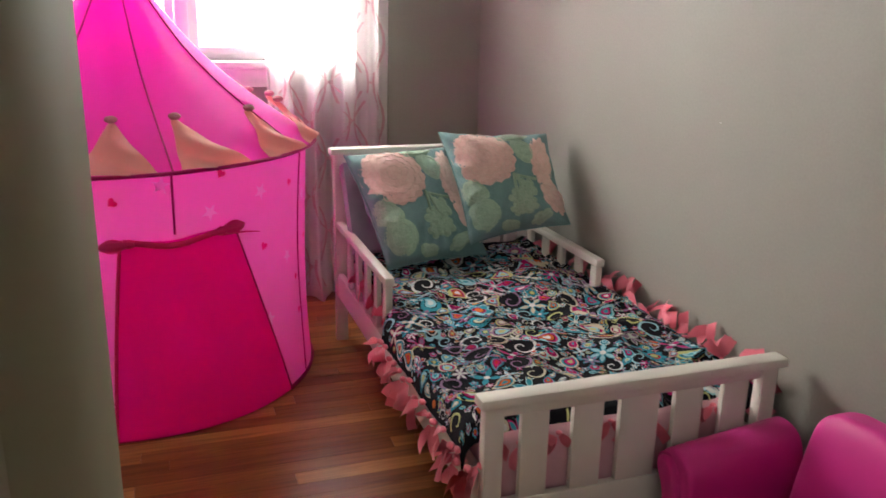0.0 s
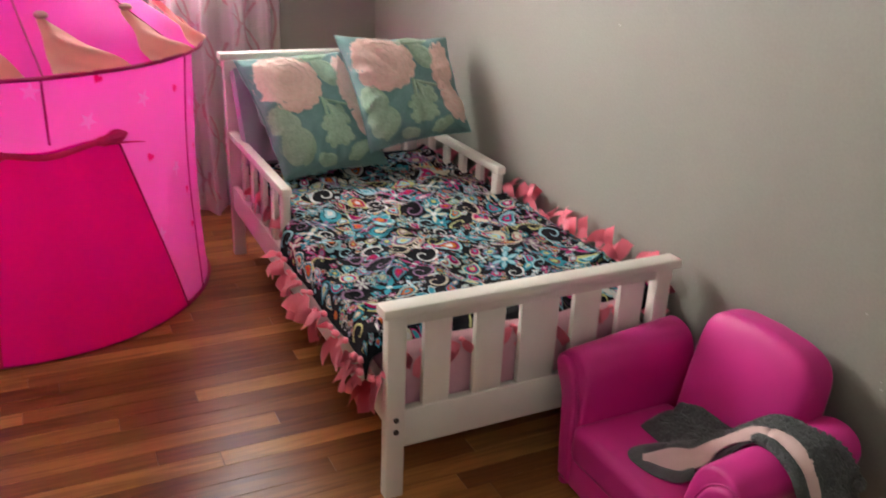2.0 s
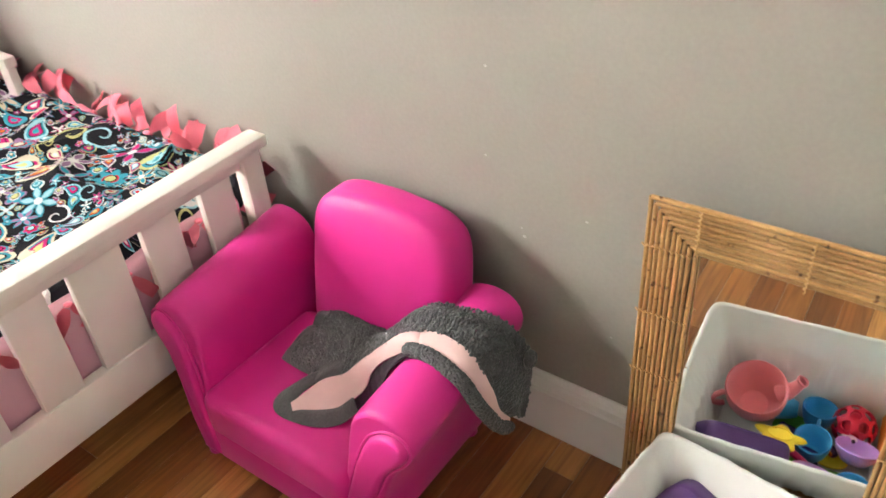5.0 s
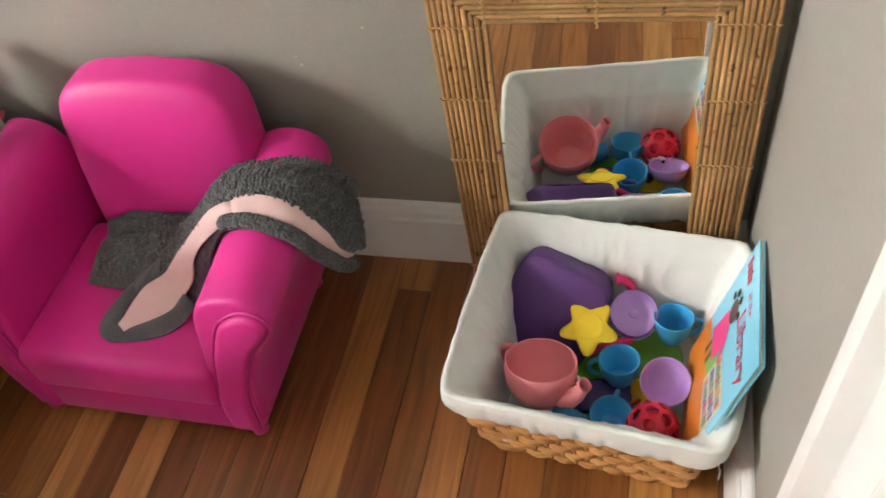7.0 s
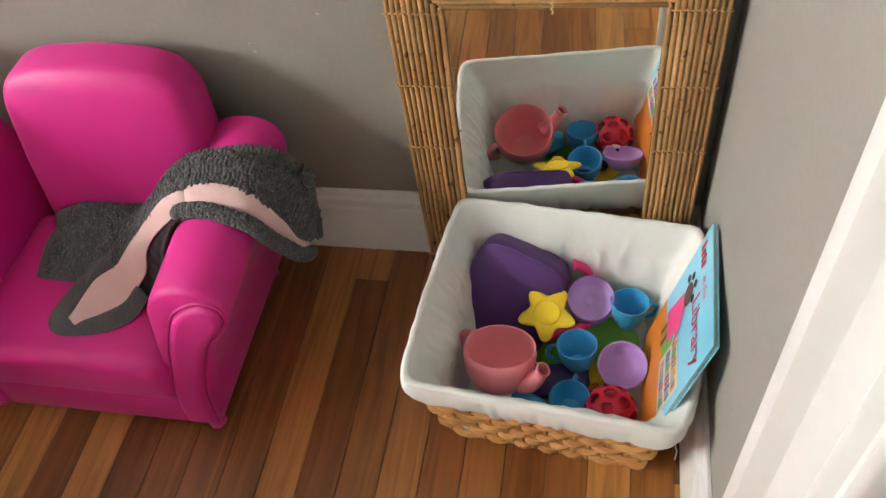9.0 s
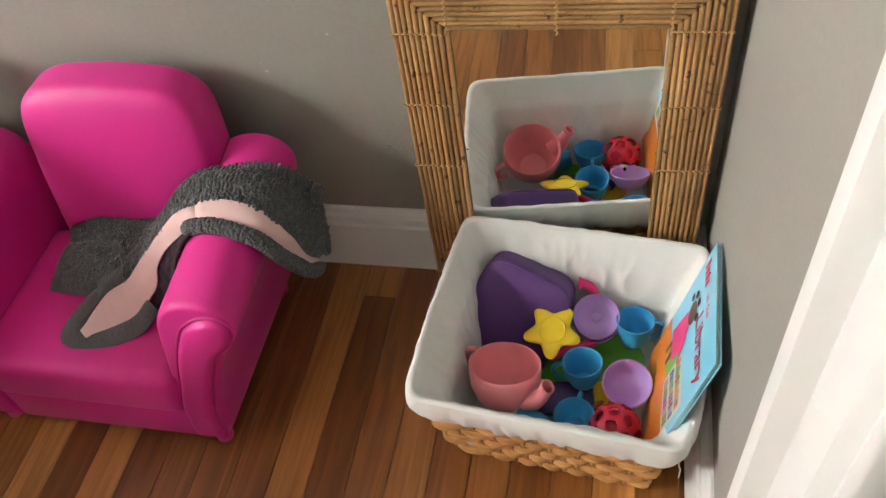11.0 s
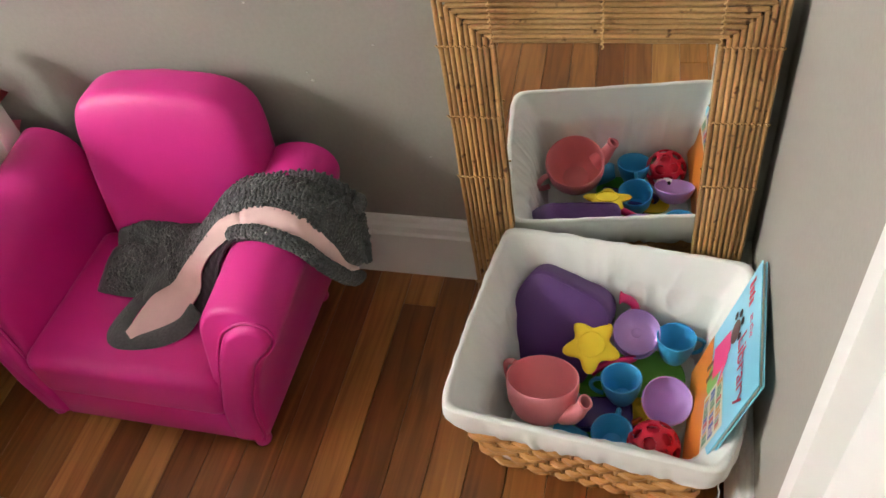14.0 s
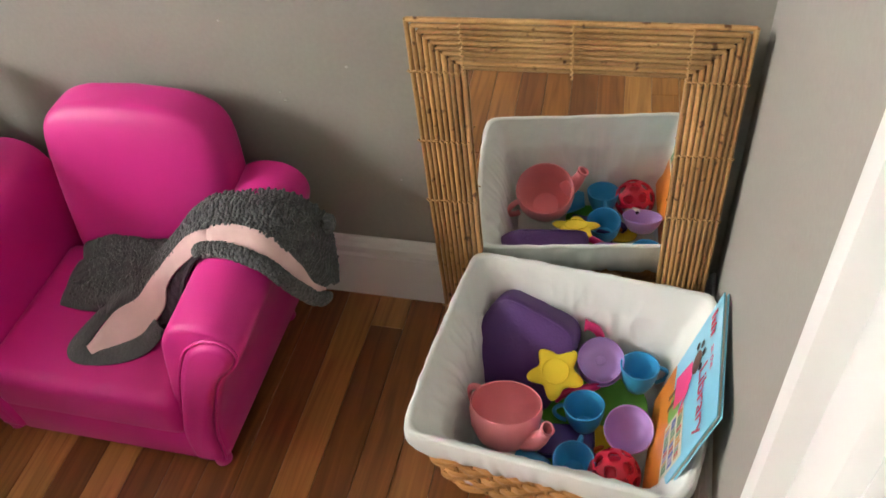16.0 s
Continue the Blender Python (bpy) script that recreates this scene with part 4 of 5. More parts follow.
n = 25
for k in range(n):
    y = BLY0 + 0.03 + (2.36 - BLY0) * k / (n - 1) + krnd.uniform(-0.012, 0.012)
    p = blanket_at(-0.415, y - BLY0 - 0.02)
    knot(min(p.x - 0.012, -0.778) if y < 1.90 else -0.716, y, p.z - 0.004 + krnd.uniform(-0.012, 0.012), math.pi + krnd.uniform(-0.5, 0.5), krnd.uniform(-0.7, 0.25), krnd.uniform(1.05, 1.35))
    p = blanket_at(0.395, y - BLY0 - 0.02)
    knot(p.x - 0.006, y, p.z + 0.010 + krnd.uniform(-0.004, 0.010), krnd.uniform(-0.6, 0.6), krnd.uniform(-3.1, -1.8), krnd.uniform(0.95, 1.25))
for k in range(13):
    x = -0.73 + 0.66 * k / 12 + krnd.uniform(-0.012, 0.012)
    knot(x, BLY0 + 0.016, 0.335 + krnd.uniform(-0.012, 0.008), -math.pi / 2 + krnd.uniform(-0.4, 0.4), krnd.uniform(-0.4, 0.1), krnd.uniform(0.75, 0.95))
for x, y, z in ((-0.755, 1.205, 0.300), (-0.775, 1.225, 0.285), (-0.785, 1.26, 0.310), (-0.775, 1.29, 0.275)):
    knot(x, y, z, math.pi + krnd.uniform(-0.7, 0.3), krnd.uniform(-0.5, 0.2), 1.25)

# ---- pillows ----
M_PILLOW = material("teal_embroidered_cotton", (0.165, 0.300, 0.295), (0.140, 0.262, 0.262), rough=0.85, scale=30.0, bump=0.4, bump_scale=320.0, sheen=0.2, fine=0.25)
M_PETAL = material("blush_embroidery", (0.80, 0.56, 0.50), (0.72, 0.48, 0.42), rough=0.9, scale=70.0, bump=0.8, bump_scale=210.0, sheen=0.2, fine=0.35)
M_LEAF = material("sage_embroidery", (0.36, 0.50, 0.37), (0.29, 0.42, 0.31), rough=0.9, scale=70.0, bump=0.8, bump_scale=210.0, sheen=0.2, fine=0.35)
M_STITCH = material("pale_stitching", (0.74, 0.56, 0.48), (0.66, 0.48, 0.41), rough=0.9, scale=60.0)
M_STITCH_G = material("pale_green_stitching", (0.40, 0.53, 0.40), (0.34, 0.47, 0.35), rough=0.9, scale=60.0)


def pillow(tl, tr, br, bl, thick, label, seed):
    tl, tr, br, bl = (Vector(c) for c in (tl, tr, br, bl))
    mid = (tl + tr + br + bl) / 4
    ob = thing("throw_pillow", mid - Vector((0, 0, thick)), label, "pillow", "throw pillows on the bed")
    nrm = ((tr - bl).cross(tl - br)).normalized()
    if nrm.y > 0:
        nrm = -nrm

    def at(u, v, side=1, off=0.0):
        pu = u * (1 - 0.075 * (1 - v * v) * abs(u) ** 3)
        pv = v * (1 - 0.075 * (1 - u * u) * abs(v) ** 3)
        a, b = (pu + 1) / 2, (pv + 1) / 2
        p = bl.lerp(br, a).lerp(tl.lerp(tr, a), b)
        puff = max(0.0, (1 - u ** 4)) ** 0.55 * max(0.0, (1 - v ** 4)) ** 0.55
        wr = 0.008 * noise.noise((u * 2.5 + seed, v * 2.5, 0)) + 0.0200 * noise.noise((math.cos(math.atan2(v, u)) * 5 + seed, math.sin(math.atan2(v, u)) * 5, 2.0)) * min(1.0, u * u + v * v) * puff ** 0.5
        eu, ev = math.exp(-(1 - abs(u)) / 0.16), math.exp(-(1 - abs(v)) / 0.16)
        wr += puff ** 0.4 * (0.0058 * eu * math.sin(v * 17 + 2.5 * math.sin(v * 5 + seed) + u * 2) + 0.0048 * ev * math.sin(u * 15 + 2.5 * math.sin(u * 4 + seed)))
        return p + nrm * side * (thick * puff + wr + 0.002) + nrm * off

    for s, nm in ((1, "front_panel"), (-1, "back_panel")):
        part(nm, sheet(lambda u, v: at(2 * u - 1, 2 * v - 1, s), 80, 80), M_PILLOW, ob)
    rim = [at(-1 + k / 8, -1, 0) for k in range(17)] + [at(1, -1 + k / 8, 0) for k in range(1, 17)] + [at(1 - k / 8, 1, 0) for k in range(1, 17)] + [at(-1, 1 - k / 8, 0) for k in range(1, 16)]
    part("piping", tube(rim, 0.0032, closed=True, n=6), M_PILLOW, ob)

    def motif(name, fn, mat, off=0.0022, rings=6, n=60):
        bm = bmesh.new()
        g = []
        for i in range(rings + 1):
            row = []
            for k in range(n):
                x, y = fn(k * math.tau / n, i / rings)
                x, y = max(-0.985, min(0.985, x)), max(-0.985, min(0.985, y))
                lift = off + (0.0016 * (1 - (i / rings) ** 4))
                row.append(bm.verts.new(at(x, y, 1, lift if i < rings else 0.0)))
            g.append(row)
        for i in range(rings):
            for k in range(n):
                bm.faces.new((g[i][k], g[i][(k + 1) % n], g[i + 1][(k + 1) % n], g[i + 1][k]))
        part(name, bm, mat, ob)

    def scallop(cx, cy, rx, ry, n, deep, spin=0.0):
        def fn(t, k):
            r = (1 - deep + deep * abs(math.sin(n * t / 2)) ** 0.7) * k
            x, y = rx * r * math.cos(t), ry * r * math.sin(t)
            return cx + x * math.cos(spin) - y * math.sin(spin), cy + x * math.sin(spin) + y * math.cos(spin)
        return fn

    def stitched(cx, cy, rx, ry, n, deep, rows, mat, spin=0.0):
        """Rows of raised stitching round a flower's petals."""
        for j in range(rows):
            k = (j + 1) / (rows + 0.35)
            f = scallop(cx, cy, rx * k, ry * k, max(5, n - 3 * (rows - 1 - j)), deep, spin + j * 0.3)
            pts = []
            for i in range(110):
                x, y = f(i * math.tau / 110, 1.0)
                pts.append(at(max(-0.98, min(0.98, x)), max(-0.98, min(0.98, y)), 1, 0.0042))
            part("stitching", tube(pts, 0.0014, closed=True, n=5), mat, ob)

    motif("dahlia", scallop(-0.40, 0.42, 0.60, 0.56, 17, 0.10), M_PETAL)
    stitched(-0.40, 0.42, 0.60, 0.54, 17, 0.12, 4, M_STITCH)
    motif("peony", scallop(0.66, 0.30, 0.24, 0.56, 11, 0.22, -0.16), M_PETAL)
    motif("peony", scallop(0.76, -0.45, 0.26, 0.42, 9, 0.18, 0.35), M_PETAL)
    stitched(0.66, 0.30, 0.20, 0.50, 9, 0.2, 2, M_STITCH, -0.16)
    stitched(0.76, -0.45, 0.20, 0.34, 9, 0.18, 2, M_STITCH, 0.35)
    for cx, cy, rx, ry, nn, dp in ((-0.76, -0.22, 0.24, 0.20, 5, 0.12), (-0.66, -0.62, 0.26, 0.25, 3, 0.10), (0.06, -0.40, 0.19, 0.15, 5, 0.3), (0.24, -0.26, 0.15, 0.19, 5, 0.3),
                                   (0.20, -0.58, 0.17, 0.14, 5, 0.3), (-0.02, -0.62, 0.13, 0.12, 5, 0.3), (0.36, 0.52, 0.17, 0.26, 4, 0.12), (0.24, 0.86, 0.30, 0.10, 4, 0.12), (-0.20, -0.90, 0.16, 0.09, 4, 0.12), (0.42, -0.84, 0.20, 0.10, 5, 0.2)):
        motif("leaf", scallop(cx, cy, rx * 1.22, ry * 1.22, nn, dp, cx), M_LEAF, rings=4, n=40)
        stitched(cx, cy, rx * 1.05, ry * 1.05, nn, dp, 1, M_STITCH_G, cx)
    for (x0, y0), (x1, y1) in (((0.10, 0.02), (0.16, -0.34)), ((0.10, 0.02), (0.46, -0.10)), ((0.06, 0.06), (0.02, -0.30))):
        part("stem", tube([at(x0 + (x1 - x0) * k / 6, y0 + (y1 - y0) * k / 6, 1, 0.002) for k in range(7)], 0.0055, n=6), M_LEAF, ob)
    return ob


pillow((-0.742, 2.535, 0.708), (-0.365, 2.590, 0.715), (-0.305, 2.295, 0.395), (-0.668, 2.235, 0.388), 0.070, "teal throw pillow with embroidered flowers leaning on the headboard", 1.0)
pillow((-0.438, 2.440, 0.792), (-0.072, 2.375, 0.785), (-0.048, 2.205, 0.508), (-0.386, 2.245, 0.452), 0.072, "teal throw pillow with embroidered flowers, propped over its neighbour", 4.0)
plain = sheet(lambda u, v: Vector((-0.735 + 0.44 * u, 2.585 - 0.17 * (1 - v) + 0.012 * math.sin(u * 9), 0.40 + 0.275 * v)), 20, 12, thick=0.035)
M_BACKPILLOW = material("lilac_pillowcase", (0.42, 0.33, 0.42), (0.36, 0.28, 0.37), rough=0.9, scale=12.0, bump=0.3, bump_scale=60.0)
solo("sleeping_pillow", plain, M_BACKPILLOW, "flat lilac pillow tucked behind the throw pillows", "pillow", at=(-0.5, 2.52, 0.38))

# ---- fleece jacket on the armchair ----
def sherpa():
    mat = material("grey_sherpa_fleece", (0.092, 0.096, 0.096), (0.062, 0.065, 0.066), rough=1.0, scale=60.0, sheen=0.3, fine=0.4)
    nt, ns, ln, bsdf = nodes_of(mat)
    co = ns.new("ShaderNodeTexCoord")
    warp = ns.new("ShaderNodeTexNoise")
    warp.inputs["Scale"].default_value, warp.inputs["Detail"].default_value = 70.0, 3.0
    ln.new(co.outputs["Object"], warp.inputs["Vector"])
    mx = ns.new("ShaderNodeMix")
    mx.data_type, mx.blend_type = "RGBA", "LINEAR_LIGHT"
    mx.inputs[0].default_value = 0.004
    ln.new(co.outputs["Object"], mx.inputs[6])
    ln.new(warp.outputs["Color"], mx.inputs[7])
    cell = ns.new("ShaderNodeTexVoronoi")
    cell.feature = "SMOOTH_F1"
    cell.inputs["Scale"].default_value = 118.0
    ln.new(mx.outputs[2], cell.inputs["Vector"])
    b = ns.new("ShaderNodeBump")
    b.invert = True
    b.inputs["Strength"].default_value, b.inputs["Distance"].default_value = 0.9, 0.0045
    ln.new(cell.outputs["Distance"], b.inputs["Height"])
    ln.new(b.outputs[0], bsdf.inputs["Normal"])
    return mat


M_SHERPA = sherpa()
M_SHERPA_FLAT = material("grey_brushed_fleece", (0.095, 0.098, 0.098), (0.075, 0.077, 0.079), rough=1.0, scale=30.0, bump=0.5, bump_scale=260.0, sheen=0.3, fine=0.3)
M_LINING = material("pale_pink_lining", (0.72, 0.50, 0.47), (0.64, 0.43, 0.41), rough=0.85, scale=20.0, bump=0.35, bump_scale=40.0)
M_FACING = material("dark_plum_facing", (0.040, 0.022, 0.032), (0.028, 0.016, 0.022), rough=0.9, bump=0.5, bump_scale=200.0)
M_ZIP = material("dark_zip", (0.05, 0.05, 0.055), rough=0.4, metal=0.6)
jacket = thing("fleece_jacket", (-0.19, 0.80, 0.17), "grey sherpa fleece jacket with pink lining draped over the arm", "jacket")


def spline(pts, t):
    n = len(pts) - 1
    f = min(max(t, 0.0), 1.0) * n
    i = min(int(f), n - 1)
    p0, p1, p2, p3 = (Vector(pts[min(max(i + k, 0), n)]) for k in (-1, 0, 1, 2))
    t = f - i
    return 0.5 * (2 * p1 + (p2 - p0) * t + (2 * p0 - 5 * p1 + 4 * p2 - p3) * t * t + (3 * p1 - p0 - 3 * p2 + p3) * t ** 3)


# the pink lining turned out, with its widths, over the seat and up across the arm
LINE = [(-0.326, 0.907, 0.180), (-0.280, 0.865, 0.188), (-0.251, 0.835, 0.212), (-0.238, 0.812, 0.255), (-0.233, 0.775, 0.300), (-0.224, 0.734, 0.334), (-0.220, 0.693, 0.343), (-0.222, 0.642, 0.330), (-0.222, 0.612, 0.295), (-0.206, 0.599, 0.241), (-0.184, 0.592, 0.210)]
WIDE = [0.012, 0.062, 0.043, 0.027, 0.024, 0.025, 0.031, 0.033, 0.024, 0.013, 0.006]
BACK = [(-0.262, 0.925, 0.186), (-0.205, 0.925, 0.205), (-0.150, 0.885, 0.228), (-0.162, 0.845, 0.240), (-0.168, 0.805, 0.284), (-0.139, 0.760, 0.326), (-0.122, 0.700, 0.332), (-0.117, 0.640, 0.330), (-0.117, 0.596, 0.288), (-0.134, 0.588, 0.226), (-0.160, 0.586, 0.194)]
PLUM = [(-0.290, 0.800, 0.180), (-0.278, 0.778, 0.188), (-0.268, 0.770, 0.225), (-0.262, 0.764, 0.274), (-0.255, 0.736, 0.326), (-0.243, 0.700, 0.342)]
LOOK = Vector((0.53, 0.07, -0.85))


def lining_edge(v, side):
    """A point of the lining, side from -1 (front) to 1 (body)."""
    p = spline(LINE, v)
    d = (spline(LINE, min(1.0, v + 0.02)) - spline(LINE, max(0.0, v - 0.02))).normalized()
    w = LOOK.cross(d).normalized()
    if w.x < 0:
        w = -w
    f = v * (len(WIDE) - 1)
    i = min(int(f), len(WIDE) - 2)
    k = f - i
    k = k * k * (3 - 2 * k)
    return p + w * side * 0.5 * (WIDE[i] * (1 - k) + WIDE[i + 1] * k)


def lining_at(u, v):
    crease = 0.0045 * math.exp(-((v - 0.53) / 0.013) ** 2) + 0.0015 * math.sin(v * 31 + u * 4)
    return lining_edge(v, u * 2 - 1) + Vector((-0.3, 0.0, 1)) * (0.003 + 0.005 * max(0.0, 1 - v * 4) - crease + 0.003 * math.sin(math.pi * u))


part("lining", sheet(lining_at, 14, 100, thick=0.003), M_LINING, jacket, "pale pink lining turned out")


def body_at(u, v):
    v = 0.06 + 0.94 * v
    p = lining_edge(v, 0.8).lerp(spline(BACK, v), u)
    up = Vector((-0.15, -0.8 * max(0.0, v - 0.72) * 3, 1)).normalized()
    fold = 0.009 * math.sin(math.pi * min(1.0, u * 1.25)) + 0.005 * math.sin(u * 8 + v * 6) * min(1.0, u * 4)
    return p + up * (fold * (0.5 + 0.5 * min(1.0, v * 1.6)) + 0.0075)


def body_under(u, v):
    return body_at(u, v) + Vector((0.1, 0.4 * max(0.0, v - 0.7) * 3, -1)).normalized() * 0.0035


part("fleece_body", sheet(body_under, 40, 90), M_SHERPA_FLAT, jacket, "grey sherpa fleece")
ROLL = [(-0.240, 0.742, 0.324), (-0.240, 0.727, 0.334), (-0.241, 0.689, 0.340), (-0.245, 0.638, 0.325), (-0.238, 0.610, 0.280), (-0.206, 0.595, 0.216), (-0.178, 0.588, 0.194)]


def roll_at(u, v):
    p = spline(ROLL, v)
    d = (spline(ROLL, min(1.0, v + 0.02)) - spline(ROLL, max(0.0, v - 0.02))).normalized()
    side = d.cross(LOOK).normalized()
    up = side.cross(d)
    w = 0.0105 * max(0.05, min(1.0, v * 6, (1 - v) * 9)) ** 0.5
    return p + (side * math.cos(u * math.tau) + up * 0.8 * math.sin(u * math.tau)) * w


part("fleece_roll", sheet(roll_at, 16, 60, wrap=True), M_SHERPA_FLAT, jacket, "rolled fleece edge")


def facing_at(u, v):
    p = lining_edge(0.16 + 0.38 * v, -0.9).lerp(spline(PLUM, v), u)
    return p + Vector((-0.4, 0.1, 0.8)) * (0.0025 * math.sin(math.pi * u) + 0.001 * math.sin(v * 60) - 0.004 * math.exp(-((u - 0.55) / 0.10) ** 2))


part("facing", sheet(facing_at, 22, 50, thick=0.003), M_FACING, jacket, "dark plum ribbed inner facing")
EDGE_OUT = [(-0.246, 0.918, 0.187), (-0.270, 0.932, 0.184), (-0.322, 0.946, 0.179), (-0.346, 0.922, 0.177), (-0.337, 0.862, 0.177), (-0.311, 0.822, 0.180), (-0.283, 0.806, 0.194)]
EDGE_IN = [(-0.240, 0.898, 0.192), (-0.266, 0.910, 0.188), (-0.305, 0.919, 0.183), (-0.321, 0.905, 0.181), (-0.308, 0.868, 0.182), (-0.290, 0.840, 0.187), (-0.272, 0.822, 0.202)]


def hem_at(u, v):
    p = spline(EDGE_OUT, v).lerp(spline(EDGE_IN, v), u * 1.1)
    return p + Vector((-0.1, 0, 1)) * (0.0012 + 0.003 * math.sin(math.pi * min(1.0, u)) - 0.006 * max(0.0, u - 0.7))


part("hem_band", sheet(hem_at, 10, 70, thick=0.004), M_SHERPA_FLAT, jacket, "flat grey fleece border")
part("zip", tube([spline(EDGE_OUT, 0.55 + 0.45 * k / 20).lerp(spline(EDGE_IN, 0.55 + 0.45 * k / 20), 0.05) + Vector((0, 0, 0.0035)) for k in range(21)], 0.0016, n=6), M_ZIP, jacket, "fine dark zip teeth")


SLEEVE_A = [(-0.140, 0.845, 0.236), (-0.124, 0.885, 0.232), (-0.117, 0.925, 0.224), (-0.134, 0.962, 0.214), (-0.152, 0.994, 0.204)]
SLEEVE_B = [(-0.228, 0.855, 0.205), (-0.244, 0.888, 0.192), (-0.254, 0.920, 0.188), (-0.252, 0.968, 0.184), (-0.246, 1.006, 0.181)]


def sleeve_at(u, v):
    p = spline(SLEEVE_A, v).lerp(spline(SLEEVE_B, v), u)
    edge = min(1.0, u * 9, (1 - u) * 9, (1 - v) * 14)
    fold = 0.010 * math.exp(-((u - 0.42 + 0.30 * v) / 0.09) ** 2) - 0.007 * math.exp(-((u - 0.58 + 0.30 * v) / 0.07) ** 2)
    lift = 0.004 + (fold + 0.005 * noise.noise(p * 38) + 0.008 * math.sin(math.pi * u)) * edge
    return p + Vector((0, 0, lift - 0.012 * (1 - edge)))


part("sleeve", sheet(sleeve_at, 50, 60, thick=0.004), M_SHERPA_FLAT, jacket, "smooth brushed sleeve turned inside out")
part("cuff", tube([sleeve_at(0.02 + 0.96 * k / 16, 0.985) for k in range(17)], 0.0042, n=8), M_SHERPA_FLAT, jacket, "stitched cuff edge")
part("ear", blob(lambda d: Vector((-0.130 + d.x * 0.013, 0.588 + d.y * 0.009, 0.290 + d.z * 0.015)), 20, 14), M_SHERPA_FLAT, jacket, "small rounded fleece ear")


def curls(spots, rnd):
    """Many small squashed fleece curls, each lying on (place, outward)."""
    ball = bmesh.new()
    bmesh.ops.create_icosphere(ball, subdivisions=2, radius=1.0)
    verts = [v.co.copy() for v in ball.verts]
    faces = [[v.index for v in f.verts] for f in ball.faces]
    ball.free()
    vs, fs = [], []
    for p, n in spots:
        a = n.orthogonal().normalized()
        a = Matrix.Rotation(rnd.uniform(0, math.tau), 3, n) @ a
        b = n.cross(a)
        r = rnd.uniform(0.0019, 0.0031)
        st = rnd.uniform(0.85, 1.35)
        ph = rnd.uniform(0, 6)
        base = len(vs)
        for c in verts:
            k = 1 + 0.16 * math.sin(c.x * 4 + ph) * math.cos(c.y * 5 + ph)
            vs.append(p + a * c.x * r * st * k + b * c.y * r * k + n * (c.z * r * 0.6 - 0.0002))
        fs += [[base + i for i in f] for f in faces]
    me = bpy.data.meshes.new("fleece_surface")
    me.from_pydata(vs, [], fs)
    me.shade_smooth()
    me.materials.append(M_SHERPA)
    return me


def spots_on(fn, nu, nv, rnd, outward, keep=lambda u, v: True):
    out = []
    for i in range(nu):
        for j in range(nv):
            u = (i + 0.5 * (j % 2) + 0.25 + rnd.uniform(-0.32, 0.32)) / nu
            v = (j + 0.5 + rnd.uniform(-0.32, 0.32)) / nv
            u = min(max(u, 0.005), 0.995)
            if not keep(u, v):
                continue
            p = fn(u, v)
            n = (fn(min(1.0, u + 0.01), v) - fn(max(0.0, u - 0.01), v)).cross(fn(u, min(1.0, v + 0.01)) - fn(u, max(0.0, v - 0.01)))
            if n.length < 1e-9:
                continue
            n.normalize()
            if n.dot(outward(p, v)) < 0:
                n = -n
            out.append((p, n))
    return out


crnd = random.Random(23)
up_out = lambda p, v: Vector((-0.2, -1.2 if p.y < 0.62 else 0, 0.8))
spots = spots_on(body_at, 24, 92, crnd, up_out, lambda u, v: v > 0.10)
spots += spots_on(roll_at, 13, 54, crnd, lambda p, v: p - spline(ROLL, v))
for k in range(80):
    d = Vector((crnd.gauss(0, 1), crnd.gauss(0, 1), crnd.gauss(0, 1))).normalized()
    spots.append((Vector((-0.130 + d.x * 0.013, 0.588 + d.y * 0.009, 0.290 + d.z * 0.015)), d))
spots += [(p + n * 0.0042, n) for p, n in spots_on(sleeve_at, 30, 46, crnd, lambda p, v: Vector((0, 0, 1)), lambda u, v: 0.06 < u < 0.96 and v < 0.74 + 0.12 * u + crnd.uniform(-0.06, 0.06))]
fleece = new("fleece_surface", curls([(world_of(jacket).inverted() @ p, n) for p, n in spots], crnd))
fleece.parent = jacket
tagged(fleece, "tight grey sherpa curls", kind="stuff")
base = world_of(jacket).translation
for ob in bpy.data.objects:  # the jacket follows the slope of the arm
    if ob.parent == jacket:
        for v in ob.data.vertices:
            v.co = arm_slope(v.co + base) - base

# ---- toys in the basket ----


def plastic(name, c, rough=0.38):
    return material(name, c, tuple(v * 0.93 for v in c), rough=rough, scale=30.0, bump=0.04, bump_scale=200.0)


M_TPINK = plastic("pink_plastic", (0.86, 0.29, 0.32))
M_TBLUE = plastic("blue_plastic", (0.05, 0.36, 0.66))
M_TLILAC = plastic("lavender_plastic", (0.50, 0.30, 0.68))
M_TGREEN = plastic("green_plastic", (0.13, 0.46, 0.045))
M_TYELLOW = plastic("yellow_felt", (0.84, 0.62, 0.03), 0.8)
M_THOT = plastic("hot_pink_plastic", (0.82, 0.03, 0.20))
M_TRED = plastic("red_rubber", (0.62, 0.015, 0.05), 0.3)
M_TPURPLE = material("purple_vinyl", (0.105, 0.035, 0.185), (0.085, 0.028, 0.155), rough=0.5, scale=12.0, bump=0.2, bump_scale=300.0)
M_TNAVY = plastic("dark_violet_plastic", (0.045, 0.018, 0.16), 0.3)
M_TCLEAR = plastic("milky_plastic", (0.72, 0.60, 0.60), 0.25)
M_TORANGE = plastic("orange_plastic", (0.75, 0.16, 0.02))
M_DARK = plastic("dark_print", (0.02, 0.015, 0.02), 0.6)
M_WHITE = plastic("white_print", (0.82, 0.82, 0.80), 0.5)


